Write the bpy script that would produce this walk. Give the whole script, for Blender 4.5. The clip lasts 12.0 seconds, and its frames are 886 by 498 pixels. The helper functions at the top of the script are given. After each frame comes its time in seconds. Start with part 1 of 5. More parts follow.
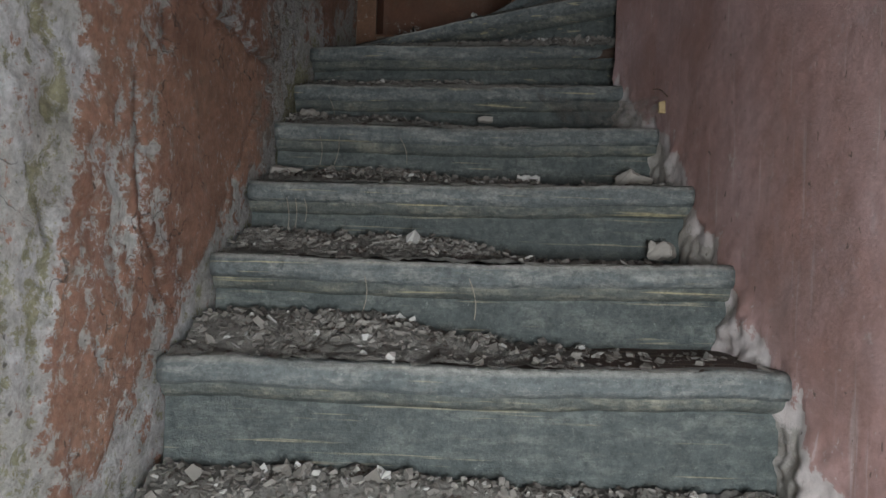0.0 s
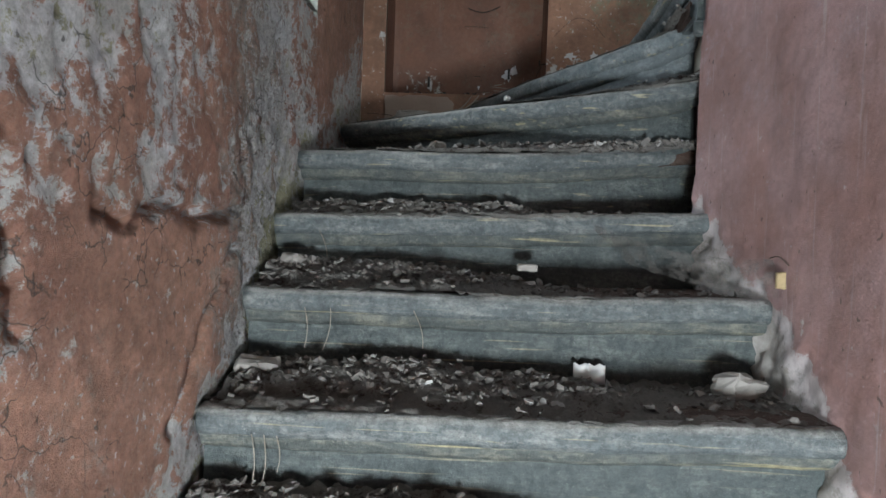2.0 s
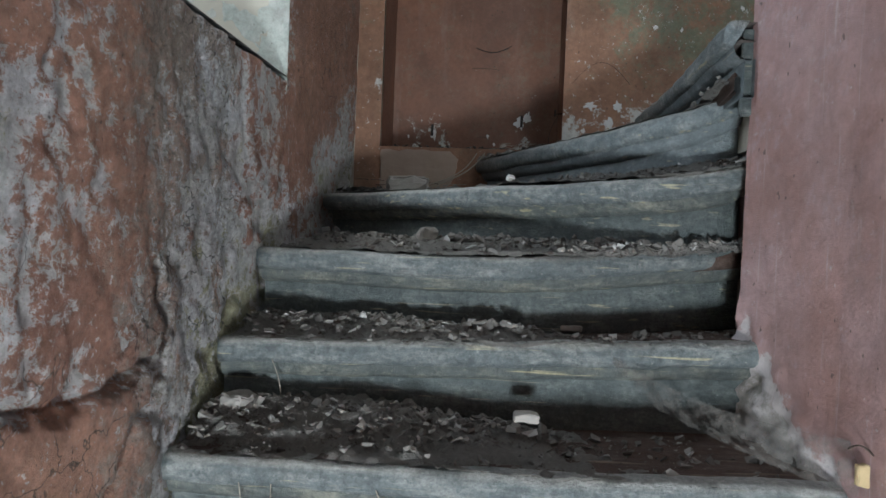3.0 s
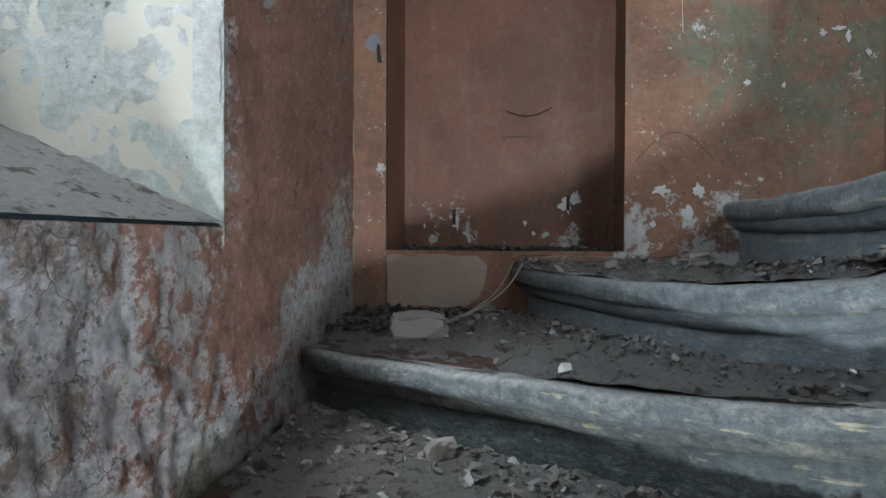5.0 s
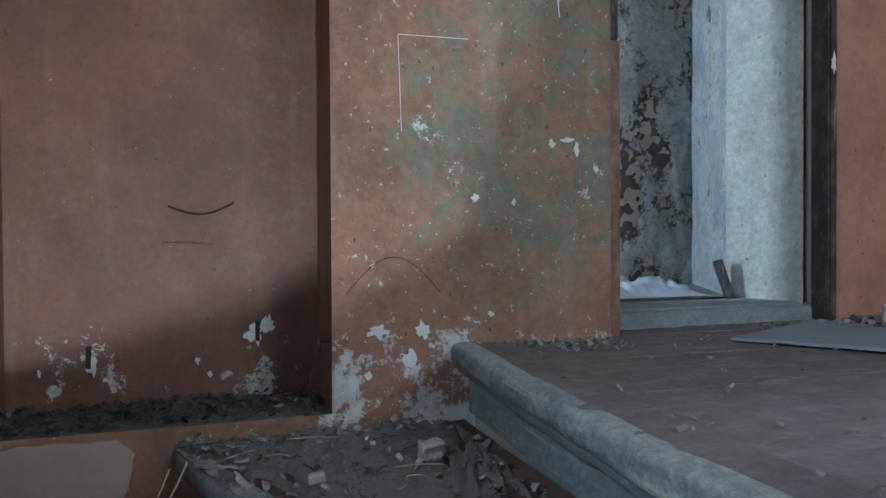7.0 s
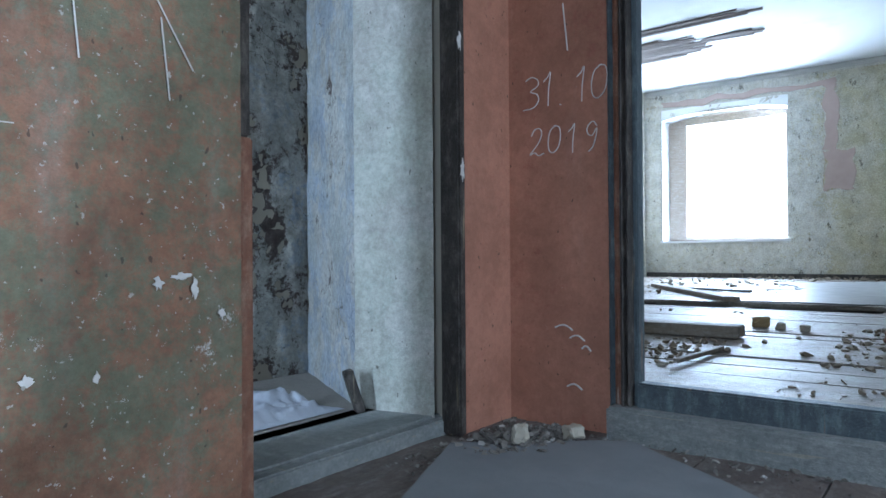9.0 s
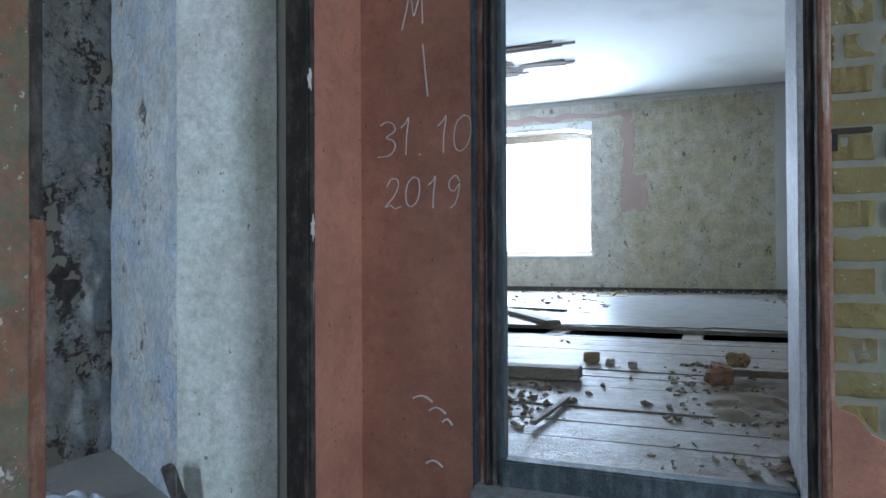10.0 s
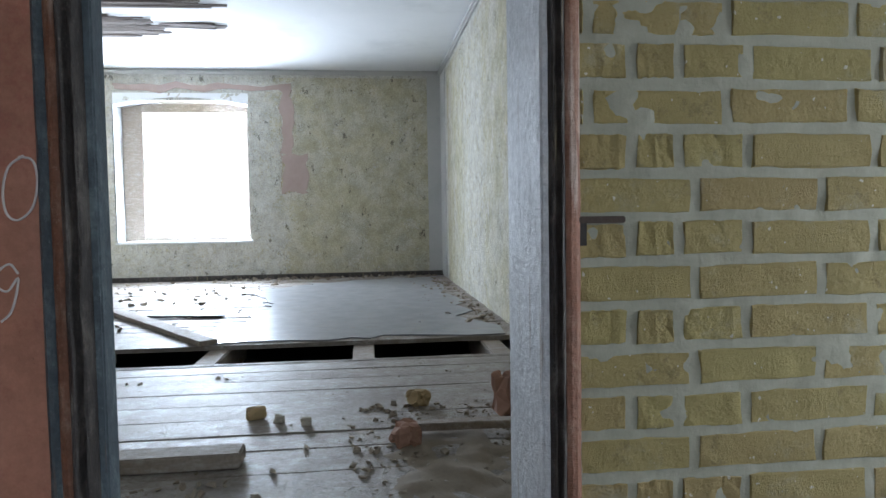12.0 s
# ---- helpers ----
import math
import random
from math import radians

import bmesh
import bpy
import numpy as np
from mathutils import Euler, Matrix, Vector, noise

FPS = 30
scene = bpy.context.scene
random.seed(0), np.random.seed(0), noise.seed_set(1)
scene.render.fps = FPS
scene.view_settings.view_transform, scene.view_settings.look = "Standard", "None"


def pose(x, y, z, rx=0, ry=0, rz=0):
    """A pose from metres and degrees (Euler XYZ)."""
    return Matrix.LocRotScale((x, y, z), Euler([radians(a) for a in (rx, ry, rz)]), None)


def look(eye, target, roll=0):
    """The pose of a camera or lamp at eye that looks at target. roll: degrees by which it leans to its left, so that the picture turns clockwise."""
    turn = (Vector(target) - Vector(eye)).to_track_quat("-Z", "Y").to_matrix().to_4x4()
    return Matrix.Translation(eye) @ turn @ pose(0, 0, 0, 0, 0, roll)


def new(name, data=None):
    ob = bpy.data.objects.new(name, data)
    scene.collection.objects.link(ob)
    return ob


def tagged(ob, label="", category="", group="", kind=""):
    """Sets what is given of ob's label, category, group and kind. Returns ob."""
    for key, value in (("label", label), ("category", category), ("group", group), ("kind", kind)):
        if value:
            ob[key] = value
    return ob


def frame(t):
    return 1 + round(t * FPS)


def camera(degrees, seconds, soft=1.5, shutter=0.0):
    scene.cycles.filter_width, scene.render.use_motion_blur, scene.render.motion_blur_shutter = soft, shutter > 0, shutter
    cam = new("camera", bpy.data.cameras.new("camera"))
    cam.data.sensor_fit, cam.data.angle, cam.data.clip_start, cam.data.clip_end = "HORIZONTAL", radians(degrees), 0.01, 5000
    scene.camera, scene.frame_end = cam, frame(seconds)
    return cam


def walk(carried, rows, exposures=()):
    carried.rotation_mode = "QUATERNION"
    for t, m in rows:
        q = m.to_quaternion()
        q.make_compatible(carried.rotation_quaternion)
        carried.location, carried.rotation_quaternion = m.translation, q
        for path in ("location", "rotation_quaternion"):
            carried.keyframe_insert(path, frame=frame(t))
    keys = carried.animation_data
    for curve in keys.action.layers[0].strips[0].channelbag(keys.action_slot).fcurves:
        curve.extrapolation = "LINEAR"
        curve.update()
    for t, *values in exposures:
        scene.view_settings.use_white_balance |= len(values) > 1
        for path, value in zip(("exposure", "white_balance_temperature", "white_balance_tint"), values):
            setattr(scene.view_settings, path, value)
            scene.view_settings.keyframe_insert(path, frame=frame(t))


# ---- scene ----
cam = camera(67.1, 12.0)
PATH = [
    (0, (0.073, 0.03, 1.573), (0.028, 2.03, 1.574), 1.8),
    (0.5, (0.026, 0.13, 1.712), (-0.015, 2.129, 1.668), 1.8),
    (1, (0.054, 0.316, 1.84), (-0.001, 2.315, 1.787), 1.8),
    (1.5, (0.022, 0.456, 1.946), (-0.039, 2.455, 1.896), 1.9),
    (2, (0.004, 0.591, 2.097), (-0.075, 2.589, 2.045), 2.0),
    (2.5, (0.051, 0.752, 2.227), (-0.038, 2.749, 2.173), 2.0),
    (3, (0.076, 0.941, 2.373), (-0.081, 2.934, 2.328), 2.3),
    (3.2, (0.076, 1.012, 2.425), (-0.14, 3.0, 2.373), 2.4),
    (4.8, (0.07, 1.516, 2.694), (-0.195, 3.498, 2.674), 0.4),
    (5, (0.055, 1.575, 2.756), (-0.218, 3.557, 2.724), 0.2),
    (5.5, (0.065, 1.717, 2.845), (-0.13, 3.707, 2.816), -0.1),
    (6, (0.114, 1.875, 2.962), (0.059, 3.874, 2.929), -0.2),
    (6.5, (0.08, 1.982, 3.02), (0.24, 3.975, 2.987), -0.3),
    (7, (0.108, 2.115, 3.107), (0.707, 4.023, 3.082), -0.3),
    (7.2, (0.104, 2.166, 3.107), (0.872, 4.012, 3.095), -0.2),
    (8.8, (0.241, 2.504, 3.384), (1.724, 3.845, 3.395), -0.2),
    (9, (0.267, 2.536, 3.391), (1.843, 3.767, 3.407), -0.4),
    (9.5, (0.348, 2.654, 3.484), (2.085, 3.645, 3.497), -0.5),
    (10, (0.397, 2.747, 3.566), (2.249, 3.502, 3.587), -0.3),
    (10.5, (0.45, 2.777, 3.683), (2.402, 3.212, 3.707), -0.1),
    (11, (0.635, 2.808, 3.719), (2.629, 2.96, 3.739), -0.1),
    (11.5, (0.81, 2.837, 3.818), (2.808, 2.755, 3.792), -0.5),
    (12, (1.026, 2.861, 3.853), (3.011, 2.637, 3.757), -0.9),
]
EXPOSURES = [(0, -0.7, 6200, 7), (0.5, -0.25, 6100, 6), (1.5, 0.5, 5900, 5), (2.5, 0.9, 5850, 4), (3.0, 0.95, 5800, 4), (5.0, 1.3, 5650, 4), (5.5, 1.35, 5600, 4), (6.5, 1.4, 5300, 3), (7.0, 1.45, 5200, 3), (9.0, 1.55, 5050, 4), (10.5, 1.35, 5400, 6), (11.5, 1.25, 5750, 8), (12.0, 1.5, 5750, 8)]
walk(cam, [(t, look(eye, target, roll)) for t, eye, target, roll in PATH], EXPOSURES)

# ---------------------------------------------------------------- light
world = bpy.data.worlds.new("world")
scene.world = world
world.use_nodes = True
wn = world.node_tree
sky = wn.nodes.new("ShaderNodeTexSky")
sky.sky_type, sky.sun_disc = "NISHITA", False
sky.sun_elevation, sky.sun_rotation = radians(48), radians(20)
wn.links.new(sky.outputs[0], wn.nodes["Background"].inputs["Color"])
wn.nodes["Background"].inputs["Strength"].default_value = 0.05

sun = new("sun", bpy.data.lights.new("sun", "SUN"))
sun.data.energy, sun.data.angle, sun.data.color = 0.8, radians(14), (1.0, 0.96, 0.9)
sun.matrix_world = look((-4, -3, 9), (0, 0, 0))


def area(name, eye, target, w, h, watts, color=(0.86, 0.93, 1.0)):
    lamp = new(name, bpy.data.lights.new(name, "AREA"))
    lamp.data.shape, lamp.data.size, lamp.data.size_y = "RECTANGLE", w, h
    lamp.data.energy, lamp.data.color = watts, color
    lamp.matrix_world = look(eye, target)
    return lamp


# daylight at the stair, passage and room windows; entrance and landing lamps are added
# fixed lamp standing in for a carried torch behind the camera
area("carried_torch_standin", (0.22, -0.24, 1.42), (0.05, 1.2, 0.85), 0.36, 0.36, 58, (0.95, 0.98, 1.0))
area("stair_window_daylight", (-1.06, 2.2, 3.95), (0.4, 2.6, 2.9), 0.8, 1.2, 10, (0.88, 0.94, 1.0))
# added fill lamp brightening the landing and end wall from a made-up opening
area("landing_fill", (1.66, 0.78, 3.85), (0.5, 3.6, 3.0), 0.8, 0.8, 12, (0.95, 0.98, 1.0))
area("passage_window_daylight", (-1.35, 4.55, 4.0), (1.5, 4.4, 3.5), 0.24, 1.3, 30, (0.84, 0.92, 1.0))
area("room_window_daylight", (10.98, 5.26, 4.5), (6.0, 4.6, 3.9), 1.42, 1.72, 118, (0.84, 0.91, 1.0))



# ---------------------------------------------------------------- materials
class Nodes:
    """A short way to write node trees."""

    def __init__(self, name):
        self.mat = bpy.data.materials.new(name)
        self.mat.use_nodes = True
        self.nt = self.mat.node_tree
        self.bsdf = self.nt.nodes["Principled BSDF"]

    def put(self, value, socket):
        if isinstance(value, bpy.types.NodeSocket):
            self.nt.links.new(value, socket)
        elif isinstance(value, tuple) and len(value) == 3 and socket.type == "RGBA":
            socket.default_value = (*value, 1)
        else:
            socket.default_value = value

    def place(self):
        return self.nt.nodes.new("ShaderNodeNewGeometry").outputs["Position"]

    def stretched(self, sx, sy, sz):
        n = self.nt.nodes.new("ShaderNodeMapping")
        self.put(self.place(), n.inputs["Vector"])
        n.inputs["Scale"].default_value = (sx, sy, sz)
        return n.outputs[0]

    def noise(self, scale, detail=4.0, rough=0.6, vector=None):
        n = self.nt.nodes.new("ShaderNodeTexNoise")
        self.put(vector or self.place(), n.inputs["Vector"])
        n.inputs["Scale"].default_value, n.inputs["Detail"].default_value, n.inputs["Roughness"].default_value = scale, detail, rough
        return n.outputs["Fac"]

    def voronoi(self, scale, feature="DISTANCE_TO_EDGE"):
        n = self.nt.nodes.new("ShaderNodeTexVoronoi")
        n.feature = feature
        self.put(self.place(), n.inputs["Vector"])
        n.inputs["Scale"].default_value = scale
        return n.outputs[0]

    def attr(self, name):
        n = self.nt.nodes.new("ShaderNodeAttribute")
        n.attribute_name = name
        return n.outputs["Fac"]

    def shade(self):
        n = self.nt.nodes.new("ShaderNodeObjectInfo")
        return n.outputs["Random"]

    def island(self):
        return self.nt.nodes.new("ShaderNodeNewGeometry").outputs["Random Per Island"]

    def math(self, op, a, b=0.0, c=None):
        n = self.nt.nodes.new("ShaderNodeMath")
        n.operation = op
        self.put(a, n.inputs[0])
        self.put(b, n.inputs[1])
        if c is not None:
            self.put(c, n.inputs[2])
        return n.outputs[0]

    def step(self, value, lo, hi):
        n = self.nt.nodes.new("ShaderNodeMapRange")
        n.interpolation_type = "SMOOTHSTEP"
        self.put(value, n.inputs[0])
        n.inputs[1].default_value, n.inputs[2].default_value = lo, hi
        return n.outputs[0]

    def mix(self, fac, a, b, mode="MIX"):
        n = self.nt.nodes.new("ShaderNodeMix")
        n.data_type, n.blend_type = "RGBA", mode
        self.put(fac, n.inputs[0])
        self.put(a, n.inputs[6])
        self.put(b, n.inputs[7])
        return n.outputs[2]

    def axis(self, n):
        s = self.nt.nodes.new("ShaderNodeSeparateXYZ")
        self.put(self.place(), s.inputs[0])
        return s.outputs[n]

    def finish(self, color, rough=0.8, bumps=(), metallic=0.0):
        self.put(color, self.bsdf.inputs["Base Color"])
        self.put(rough, self.bsdf.inputs["Roughness"])
        self.bsdf.inputs["Metallic"].default_value = metallic
        normal = None
        for height, strength, distance in bumps:
            n = self.nt.nodes.new("ShaderNodeBump")
            self.put(height, n.inputs["Height"])
            n.inputs["Strength"].default_value, n.inputs["Distance"].default_value = strength, distance
            if normal:
                self.nt.links.new(normal, n.inputs["Normal"])
            normal = n.outputs[0]
        if normal:
            self.nt.links.new(normal, self.bsdf.inputs["Normal"])
        return self.mat


def flaking(name, paint, paint2, lime, bare, alt, chips=0.5, rough=0.75, grain=0.5, gravel=False, pit=0.29, scratch=0.0):
    """Old wall paint in layers. Attribute lay: 0 sound paint, 0.5 lime coat, 1 bare plaster; attribute zone: share of the other paint."""
    n = Nodes(name)
    lay = n.math("ADD", n.attr("lay"), n.math("MULTIPLY", n.math("SUBTRACT", n.noise(30, 9, 0.84), 0.5), 0.7 + 1.4 * grain))
    zone = n.math("ADD", n.attr("zone"), n.math("MULTIPLY", n.math("SUBTRACT", n.noise(17, 10, 0.85), 0.5), 4.2))
    coat = n.mix(n.step(n.noise(3.1, 5, 0.6), 0.35, 0.68), paint, paint2)
    coat = n.mix(n.math("MULTIPLY", n.step(zone, 0.25, 0.95), 0.85), coat, alt)
    coat = n.mix(n.math("MULTIPLY", n.step(n.noise(9, 4, 0.6, n.stretched(1, 1, 0.16)), 0.55, 0.8), 0.14), coat, lime)
    under = n.mix(n.step(n.noise(7, 4), 0.4, 0.6), lime, tuple(c * 0.8 + p * 0.2 for c, p in zip(lime, bare)))
    ground = n.mix(n.noise(24, 5, 0.7), tuple(c * 0.6 for c in bare), tuple(min(1, c * 1.3) for c in bare))
    color = n.mix(n.step(lay, 0.30, 0.34), coat, under)
    color = n.mix(n.step(lay, 0.62, 0.70), color, ground)
    if scratch:
        line = n.noise(1.0, 4, 0.6, n.stretched(55, 55, 2.2))
        color = n.mix(n.math("MULTIPLY", n.step(line, 0.60, 0.70), scratch), color, lime)
        color = n.mix(n.math("MULTIPLY", n.step(n.noise(1.0, 5, 0.7, n.stretched(20, 20, 3.5)), 0.56, 0.72), scratch), color, tuple(c * 0.55 for c in paint2))
        color = n.mix(n.math("MULTIPLY", n.step(n.noise(26, 7, 0.8), 0.60, 0.66), 0.5), color, lime)
    speck = n.step(n.noise(75, 3, 0.6), 0.76 - 0.12 * chips, 0.80 - 0.12 * chips)
    color = n.mix(n.math("MULTIPLY", speck, 0.8), color, lime)
    pits = n.step(n.noise(58 if pit < 0.3 else 9, 2 if pit < 0.3 else 9, 0.5 if pit < 0.3 else 0.75, n.stretched(1, 1, 0.7)), pit, pit - 0.03)
    color = n.mix(n.math("MULTIPLY", pits, 0.7), color, (0.05, 0.035, 0.025))
    dirt = n.mix(n.step(n.noise(48, 9, 0.82), 0.34, 0.66), (0.45, 0.43, 0.40), (1.25, 1.25, 1.25))
    color = n.mix(0.12 + 0.55 * min(1.0, grain), color, dirt, "MULTIPLY")
    stain = n.mix(n.step(n.noise(5, 7, 0.75), 0.36, 0.62), (0.62, 0.58, 0.54), (1.1, 1.1, 1.1))
    color = n.mix(0.5, color, stain, "MULTIPLY")
    warp = n.nt.nodes.new("ShaderNodeVectorMath")
    warp.operation = "MULTIPLY_ADD"
    wob = n.nt.nodes.new("ShaderNodeTexNoise")
    wob.inputs["Scale"].default_value, wob.inputs["Detail"].default_value = 7.0, 5.0
    n.put(n.place(), wob.inputs["Vector"])
    n.put(wob.outputs["Color"], warp.inputs[0])
    warp.inputs[1].default_value = (0.22, 0.22, 0.22)
    n.put(n.place(), warp.inputs[2])
    cell = n.nt.nodes.new("ShaderNodeTexVoronoi")
    cell.feature = "DISTANCE_TO_EDGE"
    cell.inputs["Scale"].default_value = 9.0
    n.put(warp.outputs[0], cell.inputs["Vector"])
    thin = n.step(cell.outputs["Distance"], 0.018, 0.0)
    crack = n.math("MULTIPLY", thin, n.step(n.noise(3.3, 3, 0.6), 0.70 - 0.2 * grain, 0.78 - 0.2 * grain))
    crack = n.math("MULTIPLY", crack, 1.0 if grain > 0.75 else 0.12)
    color = n.mix(n.math("MULTIPLY", crack, 0.85), color, (0.035, 0.028, 0.022))
    fine = n.noise(150, 4, 0.7)
    coarse = n.noise(38, 8, 0.8)
    grit = []
    if gravel:
        pebble = n.math("MULTIPLY", n.math("SUBTRACT", 1.0, n.voronoi(95, "F1")), n.math("MULTIPLY_ADD", n.step(n.attr("zone"), 0.3, 0.7), 0.9, 0.1))
        grit = [(pebble, 1.0, 0.02), (n.noise(75, 6, 0.85), 0.9, 0.016)]
        color = n.mix(n.math("MULTIPLY", n.step(n.noise(95, 3, 0.6), 0.60, 0.68), n.math("MULTIPLY", n.step(n.attr("zone"), 0.3, 0.7), 0.6)), color, (0.09, 0.075, 0.06))
    gloss = n.math("MULTIPLY_ADD", fine, 0.25, rough - 0.12)
    return n.finish(color, gloss, [(coarse, min(1.0, grain), 0.008 + 0.02 * grain), (fine, grain * 0.6, 0.004), (crack, -0.8, 0.01), (n.step(lay, 0.3, 0.72), -0.7, 0.006 + 0.008 * grain), *grit])


M = {}
M["left"] = flaking("old_terracotta_paint", (0.50, 0.275, 0.19), (0.38, 0.195, 0.135), (0.66, 0.64, 0.64), (0.42, 0.39, 0.25), (0.40, 0.35, 0.30), 1.0, 0.56, 1.0, True)
M["pink"] = flaking("old_pink_paint", (0.40, 0.265, 0.255), (0.35, 0.20, 0.175), (0.54, 0.48, 0.47), (0.36, 0.33, 0.30), (0.43, 0.33, 0.34), 0.6, 0.46, 0.3, scratch=0.45)
M["north"] = flaking("old_brown_green_paint", (0.30, 0.152, 0.09), (0.225, 0.12, 0.072), (0.58, 0.56, 0.53), (0.43, 0.39, 0.31), (0.17, 0.19, 0.125), 0.8, 0.58, 0.5)
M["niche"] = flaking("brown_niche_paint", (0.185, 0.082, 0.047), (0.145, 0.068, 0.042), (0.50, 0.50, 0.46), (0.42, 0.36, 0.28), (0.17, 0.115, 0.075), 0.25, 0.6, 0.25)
M["pier"] = flaking("brown_pier_paint", (0.43, 0.205, 0.135), (0.37, 0.175, 0.115), (0.58, 0.50, 0.46), (0.40, 0.35, 0.28), (0.34, 0.13, 0.09), 0.05, 0.6, 0.2)
M["reveal"] = flaking("pale_reveal_lime", (0.42, 0.43, 0.38), (0.47, 0.46, 0.43), (0.40, 0.43, 0.40), (0.40, 0.35, 0.24), (0.36, 0.40, 0.35), 0.2, 0.8, 0.6)
# bare tone is dark to paint the shade on the passage back wall
M["passage"] = flaking("flaking_bluish_lime", (0.42, 0.46, 0.52), (0.50, 0.52, 0.50), (0.56, 0.56, 0.52), (0.14, 0.11, 0.10), (0.36, 0.42, 0.52), 0.3, 0.85, 0.8)
M["room"] = flaking("ochre_room_lime", (0.49, 0.45, 0.31), (0.54, 0.52, 0.43), (0.60, 0.58, 0.52), (0.42, 0.35, 0.22), (0.60, 0.60, 0.57), 0.35, 0.85, 0.78, pit=0.40)


def plain_plaster(name, a, b, scale=6.0):
    n = Nodes(name)
    c = n.mix(n.noise(scale, 6, 0.65), a, b)
    c = n.mix(n.math("MULTIPLY", n.step(n.noise(1.3, 4, 0.6), 0.5, 0.75), 0.4), c, tuple(v * 0.7 for v in a))
    return n.finish(c, 0.9, [(n.noise(40, 5, 0.7), 0.35, 0.008)])


M["ceiling"] = plain_plaster("ceiling_lime", (0.66, 0.67, 0.68), (0.74, 0.74, 0.74), 3.0)
M["core"] = plain_plaster("rough_masonry", (0.36, 0.32, 0.26), (0.46, 0.42, 0.34))
M["cornice"] = plain_plaster("grey_cornice_band", (0.40, 0.40, 0.39), (0.50, 0.49, 0.47))
M["outside"] = plain_plaster("outer_render", (0.34, 0.31, 0.27), (0.42, 0.38, 0.33))


def worn_wood(name, base, dark, worn, stripe, along, rough=0.6, dirt=0.0, pale_top=0.0, scuff=0.5):
    """Painted or bare timber, its grain along one axis (0 x, 1 y, 2 z)."""
    n = Nodes(name)
    sc = [60.0, 60.0, 60.0]
    sc[along] = 9.0
    grain = n.noise(1.0, 6, 0.65, n.stretched(*sc))
    blot = n.noise(7, 5, 0.65)
    c = n.mix(grain, dark, base)
    sc3 = [26.0, 26.0, 38.0]
    sc3[along] = 11.0
    rub = n.noise(1.0, 7, 0.75, n.stretched(*sc3))
    c = n.mix(n.math("MULTIPLY", n.step(rub, 0.45, 0.66), 0.75), c, worn)
    c = n.mix(n.math("MULTIPLY", n.step(n.noise(34, 6, 0.75), 0.55, 0.64), scuff), c, dark)
    c = n.mix(n.math("MULTIPLY", n.step(n.noise(3.5, 4, 0.6), 0.5, 0.7), 0.35), c, dark)
    c = n.mix(n.math("MULTIPLY", n.step(n.noise(8, 9, 0.8), 0.48, 0.60), scuff * 0.75), c, dark)
    sc2 = [40.0, 40.0, 95.0]
    sc2[along] = 2.6
    line = n.noise(1.0, 3, 0.55, n.stretched(*sc2))
    c = n.mix(n.math("MULTIPLY", n.step(line, 0.62, 0.70), 0.75), c, stripe)
    c = n.mix(n.math("MULTIPLY", n.step(n.noise(120, 2, 0.6), 0.66, 0.72), 0.6), c, worn)
    if dirt:
        c = n.mix(n.math("MULTIPLY", n.step(n.noise(2.4, 8, 0.72), 0.44, 0.60), dirt), c, (0.19, 0.155, 0.125))
        c = n.mix(n.math("MULTIPLY", n.step(n.noise(17, 8, 0.8), 0.50, 0.60), dirt), c, (0.24, 0.20, 0.165))
    # upward faces mix towards a pale grey, patchy by noise
    if pale_top:
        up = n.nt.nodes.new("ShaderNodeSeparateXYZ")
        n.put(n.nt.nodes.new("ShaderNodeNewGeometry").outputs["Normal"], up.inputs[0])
        top_share = n.math("MULTIPLY", n.step(up.outputs[2], 0.25, 0.85), n.step(n.noise(5, 8, 0.75), 0.30, 0.55))
        c = n.mix(n.math("MULTIPLY", top_share, pale_top), c, (0.40, 0.385, 0.36))
    flecks = n.mix(n.step(n.noise(62, 9, 0.84), 0.36, 0.64), (0.40, 0.40, 0.38), (1.35, 1.34, 1.30))
    c = n.mix(0.65 if scuff > 0.5 else 0.35, c, flecks, "MULTIPLY")
    c = n.mix(n.math("MULTIPLY", n.step(n.noise(44, 6, 0.8), 0.64, 0.68), 0.55 * scuff), c, tuple(min(0.6, v * 1.7) for v in worn))
    c = n.mix(n.math("MULTIPLY", n.shade(), 0.22), c, dark)
    return n.finish(c, n.math("MULTIPLY_ADD", blot, 0.35, rough - 0.15), [(grain, 0.5, 0.004), (n.noise(30, 6, 0.75), 0.8, 0.014), (rub, 0.5, 0.006), (line, 0.4, 0.003)])


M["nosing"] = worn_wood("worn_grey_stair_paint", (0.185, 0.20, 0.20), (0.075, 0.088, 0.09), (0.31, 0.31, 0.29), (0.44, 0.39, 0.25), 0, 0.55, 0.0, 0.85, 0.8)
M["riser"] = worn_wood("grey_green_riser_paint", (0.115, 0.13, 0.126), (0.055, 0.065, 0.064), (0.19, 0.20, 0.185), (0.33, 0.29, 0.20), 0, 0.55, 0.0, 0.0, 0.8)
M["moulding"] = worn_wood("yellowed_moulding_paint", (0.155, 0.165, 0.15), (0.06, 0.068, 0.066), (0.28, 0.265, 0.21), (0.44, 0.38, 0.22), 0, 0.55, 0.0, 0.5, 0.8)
M["riser_y"] = worn_wood("grey_green_riser_paint_turned", (0.20, 0.225, 0.23), (0.12, 0.135, 0.14), (0.29, 0.31, 0.31), (0.36, 0.33, 0.25), 1, 0.65)
M["nosing_y"] = worn_wood("worn_grey_nosing_turned", (0.24, 0.26, 0.265), (0.11, 0.13, 0.135), (0.36, 0.36, 0.34), (0.42, 0.37, 0.24), 1, 0.55, 0.0, 0.6, 0.7)
